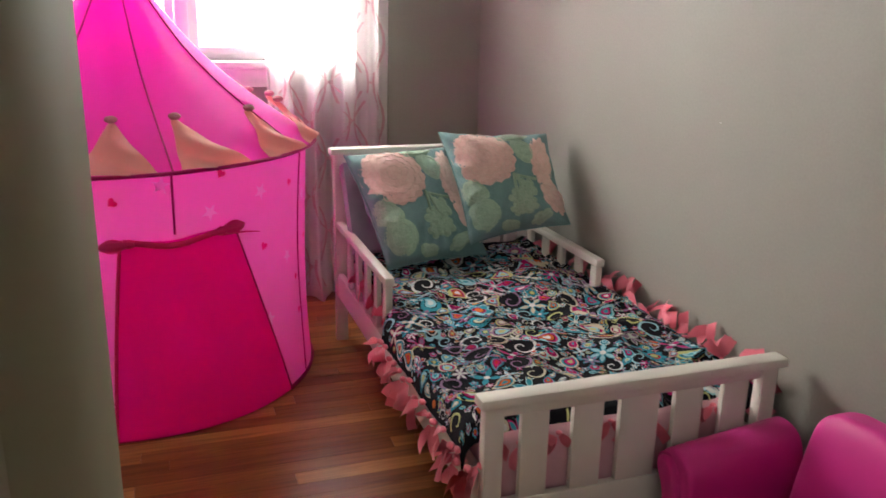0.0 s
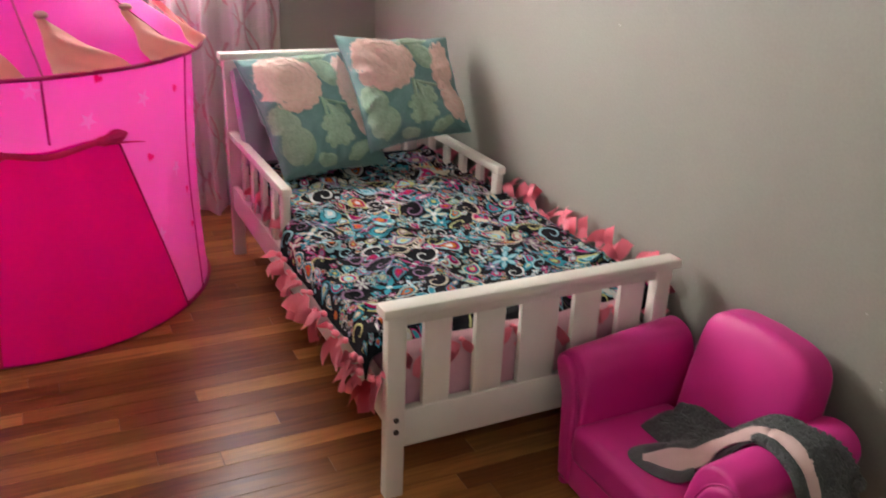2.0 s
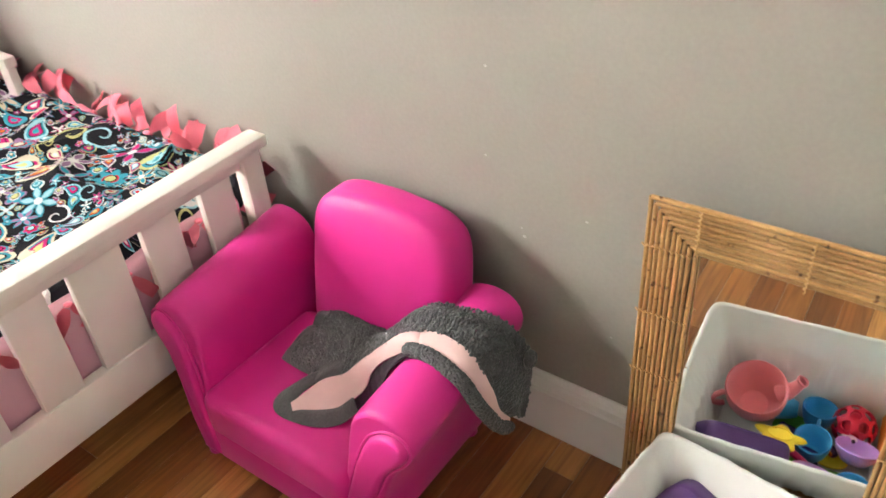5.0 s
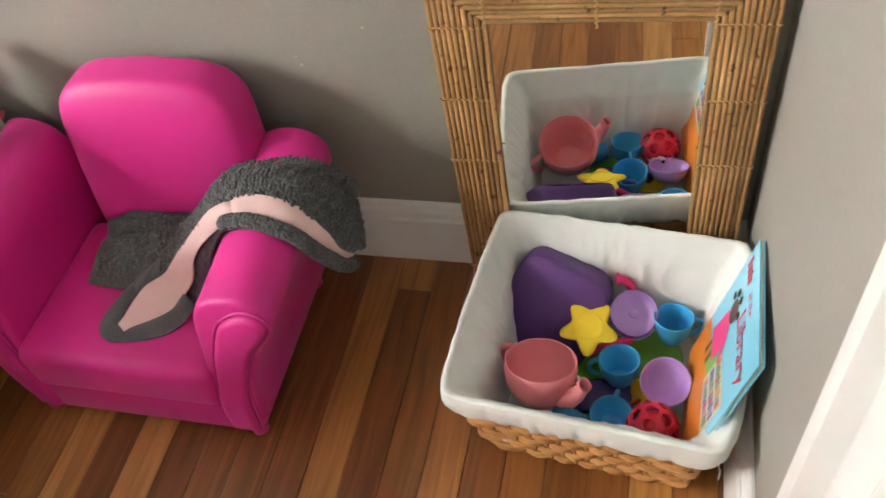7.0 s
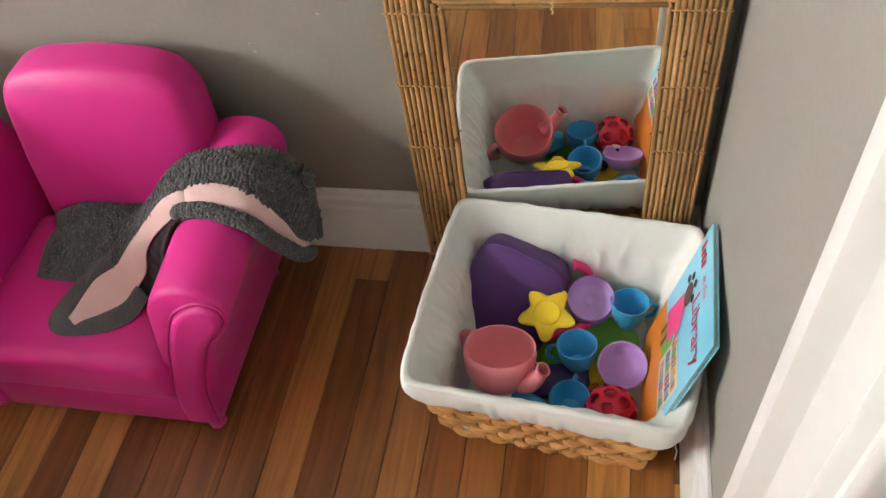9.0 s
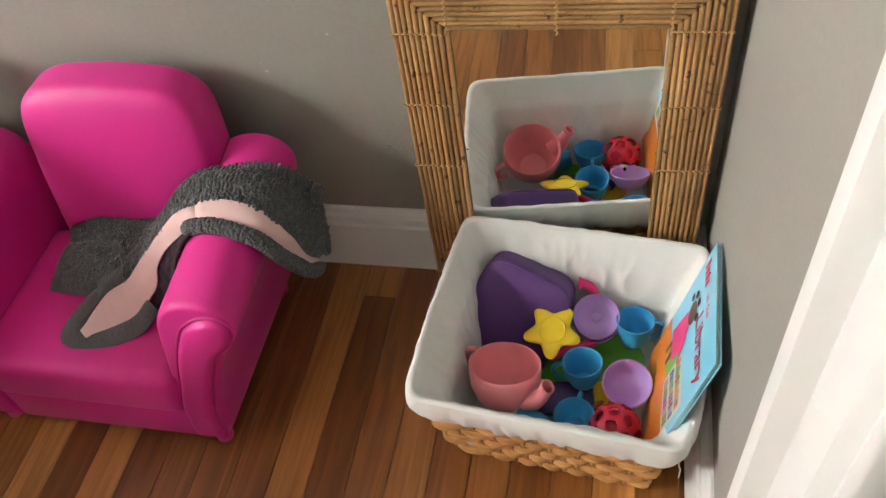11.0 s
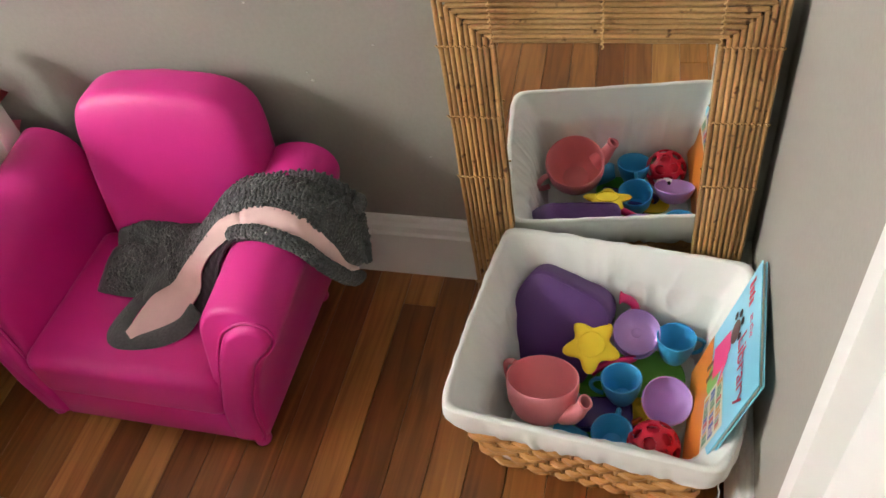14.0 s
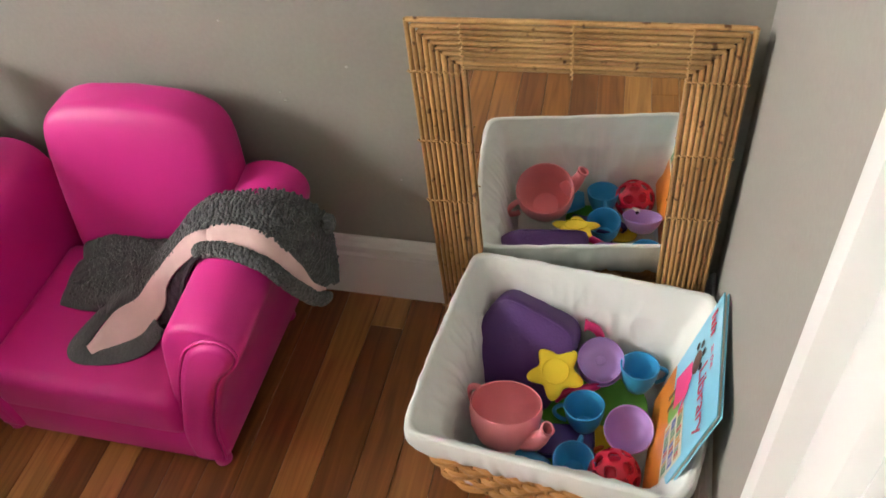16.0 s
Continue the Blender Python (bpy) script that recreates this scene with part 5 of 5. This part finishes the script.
def upright(at, axis, spin=0.0):
    """A pose at a point whose z runs along axis."""
    z = Vector(axis).normalized()
    x = (Vector((1, 0, 0)) - z * z.x).normalized() if abs(z.x) < 0.95 else Vector((0, 0, 1))
    y = z.cross(x)
    turn = Matrix((x, y, z)).transposed().to_4x4()
    return Matrix.Translation(at) @ turn @ Matrix.Rotation(spin, 4, "Z")


def made_in(m, bm):
    bm.transform(m)
    return bm


def cup(at, axis, spin, mat, label, r=0.028, h=0.042, handle=True):
    m = upright(at, axis, spin)
    ob = thing("toy_cup", m, label, "toy cup", "toy cups in the basket")
    w = 0.0022
    prof = [(0.0, 0.0), (r * 0.52, 0.0), (r * 0.60, 0.003), (r * 0.80, h * 0.35), (r * 0.95, h * 0.72), (r, h), (r - w * 0.5, h + 0.001), (r - w, h), (r * 0.95 - w, h * 0.72), (r * 0.80 - w, h * 0.35), (r * 0.58 - w, 0.005), (0, 0.004)]
    part("cup_body", made_in(m, lathe(prof, 36)), mat, ob)
    if handle:
        pts = [(r * 0.93 - 0.001 + (0.017 * math.sin(a)), 0, h * 0.52 + 0.015 * math.cos(a)) for a in (k * math.pi / 10 for k in range(11))]
        part("handle", made_in(m, tube(pts, 0.0031, n=8)), mat, ob)
    return ob


def bowl(at, axis, mat, label, r=0.034, deep=0.024, name="toy_bowl"):
    m = upright(at, axis)
    ob = thing(name, m, label, "toy bowl")
    prof = [(0.0, -deep), (r * 0.35, -deep), (r * 0.62, -deep * 0.85), (r * 0.88, -deep * 0.42), (r, 0.0), (r - 0.001, 0.0012), (r - 0.0025, 0.0), (r * 0.86, -deep * 0.38), (r * 0.60, -deep * 0.78), (r * 0.33, -deep + 0.003), (0, -deep + 0.003)]
    part("bowl_body", made_in(m, lathe(prof, 40)), mat, ob)
    return ob, m


# teapot
m = upright((-0.293, 0.318, 0.060), (0.38, -0.02, 1), radians(-122))
teapot = thing("toy_teapot", m, "open pink plastic toy teapot with a spout and handle", "toy teapot")
R, Hh = 0.0495, 0.068
prof = [(0, 0), (R * 0.45, 0), (R * 0.50, 0.003), (R * 0.78, 0.016), (R * 0.95, 0.036), (R * 1.0, 0.056), (R * 0.985, Hh), (R * 0.965, Hh + 0.0012), (R * 0.94, Hh), (R * 0.955, 0.055), (R * 0.91, 0.038), (R * 0.74, 0.019), (R * 0.45, 0.006), (0, 0.005)]
part("pot_body", made_in(m, lathe(prof, 48)), M_TPINK, teapot)
part("spout", made_in(m, tube([(R * 0.75, 0, 0.026), (R * 1.05, 0, 0.034), (R * 1.25, 0, 0.045), (R * 1.38, 0, 0.057), (R * 1.45, 0, 0.066)], 0.0125, n=16, taper=[1.2, 1.1, 0.85, 0.7, 0.82], cap=False)), M_TPINK, teapot)
part("spout_lip", made_in(m, tube([(R * 1.45 + 0.0092 * math.cos(a) * 0.72, 0.0092 * math.sin(a), 0.066 - 0.0092 * math.cos(a) * 0.69) for a in (k * math.tau / 20 for k in range(20))], 0.0016, closed=True, n=6)), M_TPINK, teapot)
part("handle", made_in(m, tube([(-R * 1.02 - 0.020 * math.sin(a), 0, 0.044 + 0.021 * math.cos(a)) for a in (k * math.pi / 12 for k in range(13))], 0.0048, n=10)), M_TPINK, teapot)

cup((-0.241, 0.213, 0.046), (0.16, 0.06, 1), radians(88), M_TBLUE, "blue plastic toy cup standing on the pile", r=0.0285, h=0.044)
cup((-0.167, 0.147, 0.050), (0.14, -0.02, 1), radians(-75), M_TBLUE, "blue plastic toy cup near the liner", r=0.0275, h=0.046)
cup((-0.311, 0.220, 0.042), (-0.12, 0.0, 1), radians(-8), M_TBLUE, "blue plastic toy cup standing with its handle turned inward", r=0.028, h=0.040)
cup((-0.322, 0.252, 0.054), (0.10, 1, -0.10), radians(90), M_TBLUE, "blue plastic toy cup lying on its side", r=0.024, h=0.044, handle=False)
bowl((-0.257, 0.153, 0.082), (-0.38, -0.02, 0.92), M_TLILAC, "lavender plastic toy bowl tilted on the pile", r=0.0335, deep=0.027)
for k, (dz, rr) in enumerate(((0.0, 0.0335), (0.010, 0.0335))):
    lid, lm = bowl((-0.160, 0.201, 0.086 + dz), (-0.40, -0.05, 0.92), M_TLILAC, "lavender plastic toy saucer stacked on another", r=rr, deep=0.014, name="toy_saucer")
part("knob_dimple", made_in(lm, lathe([(0, -0.0100), (0.0050, -0.0100), (0.0074, -0.0085), (0.0074, -0.0112), (0, -0.0112)], 20)), M_TLILAC, lid)


def disc(name, at, axis, r, mat, label, category):
    m = upright(at, axis)
    ob = thing(name, m, label, category)
    part("plate_body", made_in(m, lathe([(0, 0), (r * 0.62, 0), (r * 0.72, 0.002), (r * 0.97, 0.006), (r, 0.008), (r * 0.97, 0.0086), (r * 0.72, 0.0045), (r * 0.6, 0.0028), (0, 0.0028)], 40)), mat, ob)
    return ob


disc("toy_plate", (-0.196, 0.172, 0.030), (-0.15, 0.05, 1), 0.044, M_TGREEN, "green plastic toy plate under the cups", "toy plate")
disc("toy_plate", (-0.195, 0.248, 0.030), (-0.15, 0.1, 1), 0.044, M_TGREEN, "green plastic toy plate under the purple case", "toy plate")
disc("toy_plate", (-0.296, 0.236, 0.022), (-0.15, 0.0, 1), 0.047, M_TGREEN, "green plastic toy plate at the bottom of the basket", "toy plate")
disc("toy_plate", (-0.260, 0.188, 0.026), (-0.30, -0.05, 1), 0.030, M_TYELLOW, "small yellow plastic toy plate", "toy plate")

# star
m = upright((-0.198, 0.260, 0.106), (-0.32, 0.02, 0.94), radians(36))
star = thing("toy_star", m, "yellow felt star with stitched edge", "toy star")


def star_top(u, v, up):
    t = u * math.tau
    r = 0.0405 * (0.82 + 0.19 * math.cos(5 * t) + 0.01 * math.cos(10 * t)) * v
    return Vector((r * math.cos(t), r * math.sin(t), up * 0.0055 * math.sqrt(max(0.0, 1 - v ** 3))))


for up in (1, -1):
    part("star_face", made_in(m, sheet(lambda u, v: star_top(u, max(v, 0.001), up), 100, 14, wrap=True)), M_TYELLOW, star)
part("seam_ring", made_in(m, tube([(0.0185 * math.cos(k * math.tau / 40), 0.0185 * math.sin(k * math.tau / 40), 0.0058) for k in range(40)], 0.0011, closed=True, n=6)), M_TYELLOW, star)

# purple case


m = upright((-0.150, 0.315, 0.082), (-0.85, 0.14, 0.50), radians(-34))
case = thing("toy_case", m, "soft purple vinyl toy case with rounded corners", "toy case")
def case_at(d):
    sx, sy, sz = (math.copysign(abs(c) ** 0.36, c) for c in d)
    k = 1 - 0.12 * max(0.0, sx)
    p = Vector((0.078 * sx, 0.074 * sy * k, 0.032 * sz))
    sag = 0.003 * noise.noise(p * 16) + 0.0010 * noise.noise(p * 30 + Vector((3, 1, 0)))
    return p + Vector((0, 0, sag if sz > 0 else 0)) 


part("case_body", made_in(m, blob(case_at, 80, 56)), M_TPURPLE, case)
rim = [(0.0776 * x, 0.0736 * y * (1 - 0.12 * max(0.0, x))) for x, y in (squircle(k * math.tau / 90, 1, 1, 5.0) for k in range(90))]
part("seam", made_in(m, tube([(x * 0.965, y * 0.965, 0.024) for x, y in rim], 0.0016, closed=True, n=6)), M_TPURPLE, case)
m = upright((-0.264, 0.236, 0.034), (-0.25, -0.05, 1), radians(8))
navy = thing("toy_box", m, "dark violet plastic toy box with rounded edges", "toy box")
part("box_body", made_in(m, box((-0.024, -0.040, -0.016), (0.024, 0.040, 0.010), 0.007, 3)), M_TNAVY, navy)
part("box_lid", made_in(m, box((-0.022, -0.038, 0.0105), (0.022, 0.038, 0.015), 0.004, 2)), M_TNAVY, navy)

# red ball with round holes
PHI = (1 + 5 ** 0.5) / 2
HOLES = [Vector(v).normalized() for v in [(0, s, t * PHI) for s in (1, -1) for t in (1, -1)] + [(s, t * PHI, 0) for s in (1, -1) for t in (1, -1)] + [(t * PHI, 0, s) for s in (1, -1) for t in (1, -1)] + [(a, b, c) for a in (1, -1) for b in (1, -1) for c in (1, -1)]]
HOLES += [Vector(v).normalized() for v in [(0, s * PHI, t / PHI) for s in (1, -1) for t in (1, -1)] + [(s / PHI, 0, t * PHI) for s in (1, -1) for t in (1, -1)] + [(s * PHI, t / PHI, 0) for s in (1, -1) for t in (1, -1)]]
bm = bmesh.new()
bmesh.ops.create_icosphere(bm, subdivisions=5, radius=0.035)
gone = [f for f in bm.faces if any(f.calc_center_median().normalized().dot(h) > math.cos(radians(13.5)) for h in HOLES)]
bmesh.ops.delete(bm, geom=gone, context="FACES")
bmesh.ops.smooth_vert(bm, verts=[v for v in bm.verts if v.is_boundary], factor=0.5, use_axis_x=True, use_axis_y=True, use_axis_z=True)
bm.normal_update()
bmesh.ops.solidify(bm, geom=bm.faces[:], thickness=0.0035)
BALL = (-0.318, 0.166, 0.064)
ball = thing("toy_ball", Matrix.Translation(BALL), "red rubber ball with round holes", "toy ball")
bm.transform(Matrix.Translation(BALL) @ Matrix.Rotation(0.5, 4, "X") @ Matrix.Rotation(0.3, 4, "Y"))
part("ball_shell", bm, M_TRED, ball)
part("ball_core", blob(lambda d: Vector(BALL) + d * 0.0255, 24, 16), M_TRED, ball)
part("white_patch", blob(lambda d: Vector(BALL) + Vector((0.0318, 0.002, 0.001)) + Vector((d.x * 0.005, d.y * 0.015, d.z * 0.009)), 20, 12), M_WHITE, ball, "white oval patch")
for s in (-1, 1):
    part("dark_spot", blob(lambda d, s=s: Vector(BALL) + Vector((0.0353, 0.002 + s * 0.007, 0.002)) + Vector((d.x * 0.003, d.y * 0.0034, d.z * 0.0042)), 12, 8), M_DARK, ball)
solo("play_ball", blob(lambda d: Vector((-0.334, 0.352, 0.044)) + d * 0.021, 28, 18), M_TCLEAR, "small milky pink plastic ball", "toy ball", at=(-0.334, 0.352, 0.023))


def spoon(pts, mat, label, r=0.006):
    ob = thing("toy_spoon", pts[0], label, "toy spoon")
    run = [spline(pts, k / 16) for k in range(17)]
    part("handle", tube(run, r, n=10, taper=[1.35, 1.5, 1.4, 1.15] + [1.0] * 10 + [0.9, 0.8, 0.6]), mat, ob)
    return ob


spoon([(-0.122, 0.229, 0.122), (-0.122, 0.221, 0.121), (-0.122, 0.211, 0.114), (-0.124, 0.203, 0.098)], M_THOT, "hot pink plastic toy spoon handle sticking out", 0.0066)
spoon([(-0.215, 0.260, 0.068), (-0.204, 0.233, 0.074), (-0.186, 0.199, 0.068)], M_THOT, "hot pink plastic toy spoon under the star", 0.0062)
spoon([(-0.280, 0.212, 0.036), (-0.274, 0.198, 0.040), (-0.264, 0.184, 0.038)], M_TORANGE, "small orange plastic toy piece", 0.0035)
spoon([(-0.290, 0.203, 0.030), (-0.280, 0.187, 0.034), (-0.272, 0.178, 0.030)], M_TPURPLE, "small purple plastic toy piece", 0.008)

# ---- picture book ----
A, B, C = Vector((-0.158, 0.0585, 0.271)), Vector((-0.352, 0.069, 0.296)), Vector((-0.309, 0.1310, 0.047))
ex = (B - A).normalized()
eyv = ((B - C) - ex * (B - C).dot(ex)).normalized()
ez = ex.cross(eyv)
BW, BH = (B - A).length, 0.236
BM = Matrix((( ex.x, eyv.x, ez.x, 0), (ex.y, eyv.y, ez.y, 0), (ex.z, eyv.z, ez.z, 0), (0, 0, 0, 1)))
BM.translation = A - eyv * BH
book = thing("picture_book", BM, "sky blue picture book leaning against the basket rim and wall", "book")
M_COVER = material("sky_blue_cover", (0.20, 0.60, 0.78), (0.26, 0.66, 0.82), rough=0.3, scale=6.0)
M_PAGES = material("cream_pages", (0.76, 0.70, 0.58), (0.66, 0.60, 0.48), rough=0.8, scale=200.0, stretch=(1, 1, 30))
front = 1 if ez.z > 0 else -1


def flat(pts, lift, mat, name):
    bm = bmesh.new()
    vs = [bm.verts.new((x * BW, (0.20 + 0.76 * y if y < 0.85 and y > 0.001 else y) * BH, front * (0.0004 + lift))) for x, y in pts]
    bm.faces.new(vs)
    return part(name, made_in(BM, bm), mat, book)


def slab(z0, z1, inset, mat, name):
    return part(name, made_in(BM, box((inset, inset, min(z0, z1)), (BW - inset, BH - inset, max(z0, z1)))), mat, book, smooth=False)


slab(0.0, -0.0014 * front, 0.0, M_COVER, "front_cover")
slab(-0.0015 * front, -0.0050 * front, 0.003, M_PAGES, "page_block")
slab(-0.0051 * front, -0.0065 * front, 0.0, M_COVER, "back_cover")
M_RUG = plastic("orange_print", (0.70, 0.22, 0.03), 0.35)
M_GRASS = plastic("green_print", (0.20, 0.48, 0.10), 0.35)
M_SHELF = plastic("cream_print", (0.72, 0.70, 0.55), 0.35)
M_PINKP = plastic("pink_print", (0.80, 0.06, 0.22), 0.35)
M_BROWN = plastic("brown_print", (0.10, 0.035, 0.018), 0.35)
M_REDP = plastic("crimson_print", (0.62, 0.01, 0.07), 0.35)
flat([(0.0, 0.0), (1.0, 0.0), (1.0, 0.10), (0.55, 0.20), (0.0, 0.22)], 0.0002, M_RUG, "orange_ground")
flat([(0.40 + 0.13 * math.cos(k * math.tau / 16), 0.26 + 0.12 * math.sin(k * math.tau / 16)) for k in range(16)], 0.0003, M_GRASS, "green_bush")
flat([(0.50, 0.12), (0.93, 0.10), (0.93, 0.50), (0.50, 0.46)], 0.0004, M_SHELF, "shelf_panel")
brnd = random.Random(3)
BOOKC = [plastic("spine_print", c, 0.35) for c in ((0.50, 0.05, 0.05), (0.06, 0.10, 0.40), (0.60, 0.30, 0.05), (0.12, 0.30, 0.16), (0.35, 0.30, 0.45))]
for r in range(3):
    x = 0.53
    while x < 0.89:
        w = brnd.uniform(0.022, 0.045)
        y0 = 0.135 + r * 0.115
        flat([(x, y0), (min(0.90, x + w * 0.85), y0), (min(0.90, x + w * 0.85), y0 + brnd.uniform(0.06, 0.095)), (x, y0 + 0.085)], 0.0006, brnd.choice(BOOKC), "printed_spine")
        x += w
flat([(0.16, 0.26), (0.42, 0.24), (0.45, 0.42), (0.38, 0.57), (0.22, 0.57)], 0.0006, M_PINKP, "pink_shape")
flat([(0.30 + 0.085 * math.cos(k * math.tau / 18), 0.65 + 0.085 * math.sin(k * math.tau / 18)) for k in range(18)], 0.0007, M_BROWN, "round_shape")
for cx, cy in ((0.21, 0.74), (0.30, 0.77), (0.39, 0.72), (0.17, 0.66)):
    flat([(cx + 0.030 * math.cos(k * math.tau / 12), cy + 0.030 * math.sin(k * math.tau / 12)) for k in range(12)], 0.0008, M_DARK, "dark_dot")
flat([(0.23, 0.12), (0.27, 0.12), (0.28, 0.30), (0.24, 0.30)], 0.0005, M_BROWN, "brown_bar")
flat([(0.33, 0.12), (0.37, 0.12), (0.37, 0.29), (0.33, 0.29)], 0.0005, M_BROWN, "brown_bar")
flat([(0.40, 0.50), (0.52, 0.36), (0.55, 0.38), (0.42, 0.54)], 0.0007, M_PINKP, "pink_bar")
for x in (0.07, 0.125, 0.175, 0.225):
    flat([(x, 0.86), (x + 0.036, 0.86), (x + 0.036, 0.94 if x < 0.1 or 0.16 < x < 0.2 else 0.915), (x, 0.94 if x < 0.1 else 0.915)], 0.0006, M_REDP, "title_bar")


def words(text, x, y, size, mat):
    cu = bpy.data.curves.new("words", "FONT")
    cu.body, cu.size, cu.extrude = text, size, 0.0001
    tmp = bpy.data.objects.new("words", cu)
    scene.collection.objects.link(tmp)
    dg = bpy.context.evaluated_depsgraph_get()
    dg.update()
    me = bpy.data.meshes.new_from_object(tmp.evaluated_get(dg))
    bpy.data.objects.remove(tmp)
    bpy.data.curves.remove(cu)
    bm = bmesh.new()
    bm.from_mesh(me)
    bpy.data.meshes.remove(me)
    bm.transform(Matrix.Translation((x * BW, y * BH, front * 0.0012)) @ (Matrix.Identity(4) if front > 0 else Matrix.Scale(-1, 4, (0, 0, 1))))
    return part("title_line", made_in(BM, bm), mat, book, smooth=False)


words("at the", 0.36, 0.885, 0.016, M_PINKP)
words("Library", 0.42, 0.745, 0.036, M_REDP)

# stray thread hanging from the liner
thread = [(-0.392, 0.092, 0.148), (-0.396, 0.091, 0.135), (-0.394, 0.088, 0.122), (-0.398, 0.089, 0.108)]
part("loose_thread", tube([spline(thread, k / 10) for k in range(11)], 0.0008, n=5), M_LINER, basket)

# small filled nicks in the wall paint
M_FILLER = material("filler_spot", (0.52, 0.50, 0.46), (0.44, 0.42, 0.38), rough=0.7, scale=90.0)
wall_e = bpy.data.objects["wall_east"]
nrnd = random.Random(11)
for yy, zz, rr in ((0.670, 0.396, 0.0032), (0.567, 0.458, 0.0024), (0.729, 0.661, 0.0026), (0.675, 0.410, 0.0018), (0.518, 0.261, 0.0018), (0.735, 0.520, 0.0020), (1.55, 0.93, 0.0030)):
    ph = nrnd.uniform(0, 6)
    part("paint_chip", blob(lambda d, yy=yy, zz=zz, rr=rr, ph=ph: Vector((-0.0004 + d.x * 0.0008, yy + d.y * rr * (1 + 0.4 * math.sin(5 * math.atan2(d.z, d.y) + ph)), zz + d.z * rr * 0.8)), 14, 8), M_FILLER, wall_e)

# ---- floor ----
floor = solo("floor", box((WEST - 0.12, HALL - 0.1, -0.12), (0.12, FAR + 0.12, -0.008)), M_FLOORBASE, "varnished reddish oak strip floor", "floor", kind="structure", smooth=False)
PW = 0.0565
prng = random.Random(7)
lengths = [0.42, 0.58, 0.74, 0.95, 1.2, 1.5]
plank_mesh = {}
for L in lengths:
    bm = box((0, 0.0004, -0.0075), (L - 0.0008, PW - 0.0004, 0.0), 0.0007, 1)
    plank_mesh[L] = finish("plank", bm, M_PLANK, smooth=False)
row = 0
y = -0.60
while y < FAR - 0.001:
    x = 0.0
    first = True
    while x > WEST:
        L = prng.choice(lengths)
        if first:
            x = prng.uniform(0, 0.4)
            first = False
        cut = (max(x - L, WEST), min(x, 0.0))
        whole = cut == (x - L, x)
        if not whole:  # sawn off at a wall
            a, b = cut[0] - (x - L), cut[1] - (x - L)
            end = box((a, 0.0004, -0.0075), (b - 0.0008, PW - 0.0004, 0.0), 0.0007, 1) if b - a > 0.004 else None
        if not whole and end is None:
            x -= L
            continue
        o = new("plank", plank_mesh[L] if whole else finish("plank", end, M_PLANK, smooth=False))
        o.parent = floor
        o.location = (x - L, y, 0)
        x -= L
    y += PW
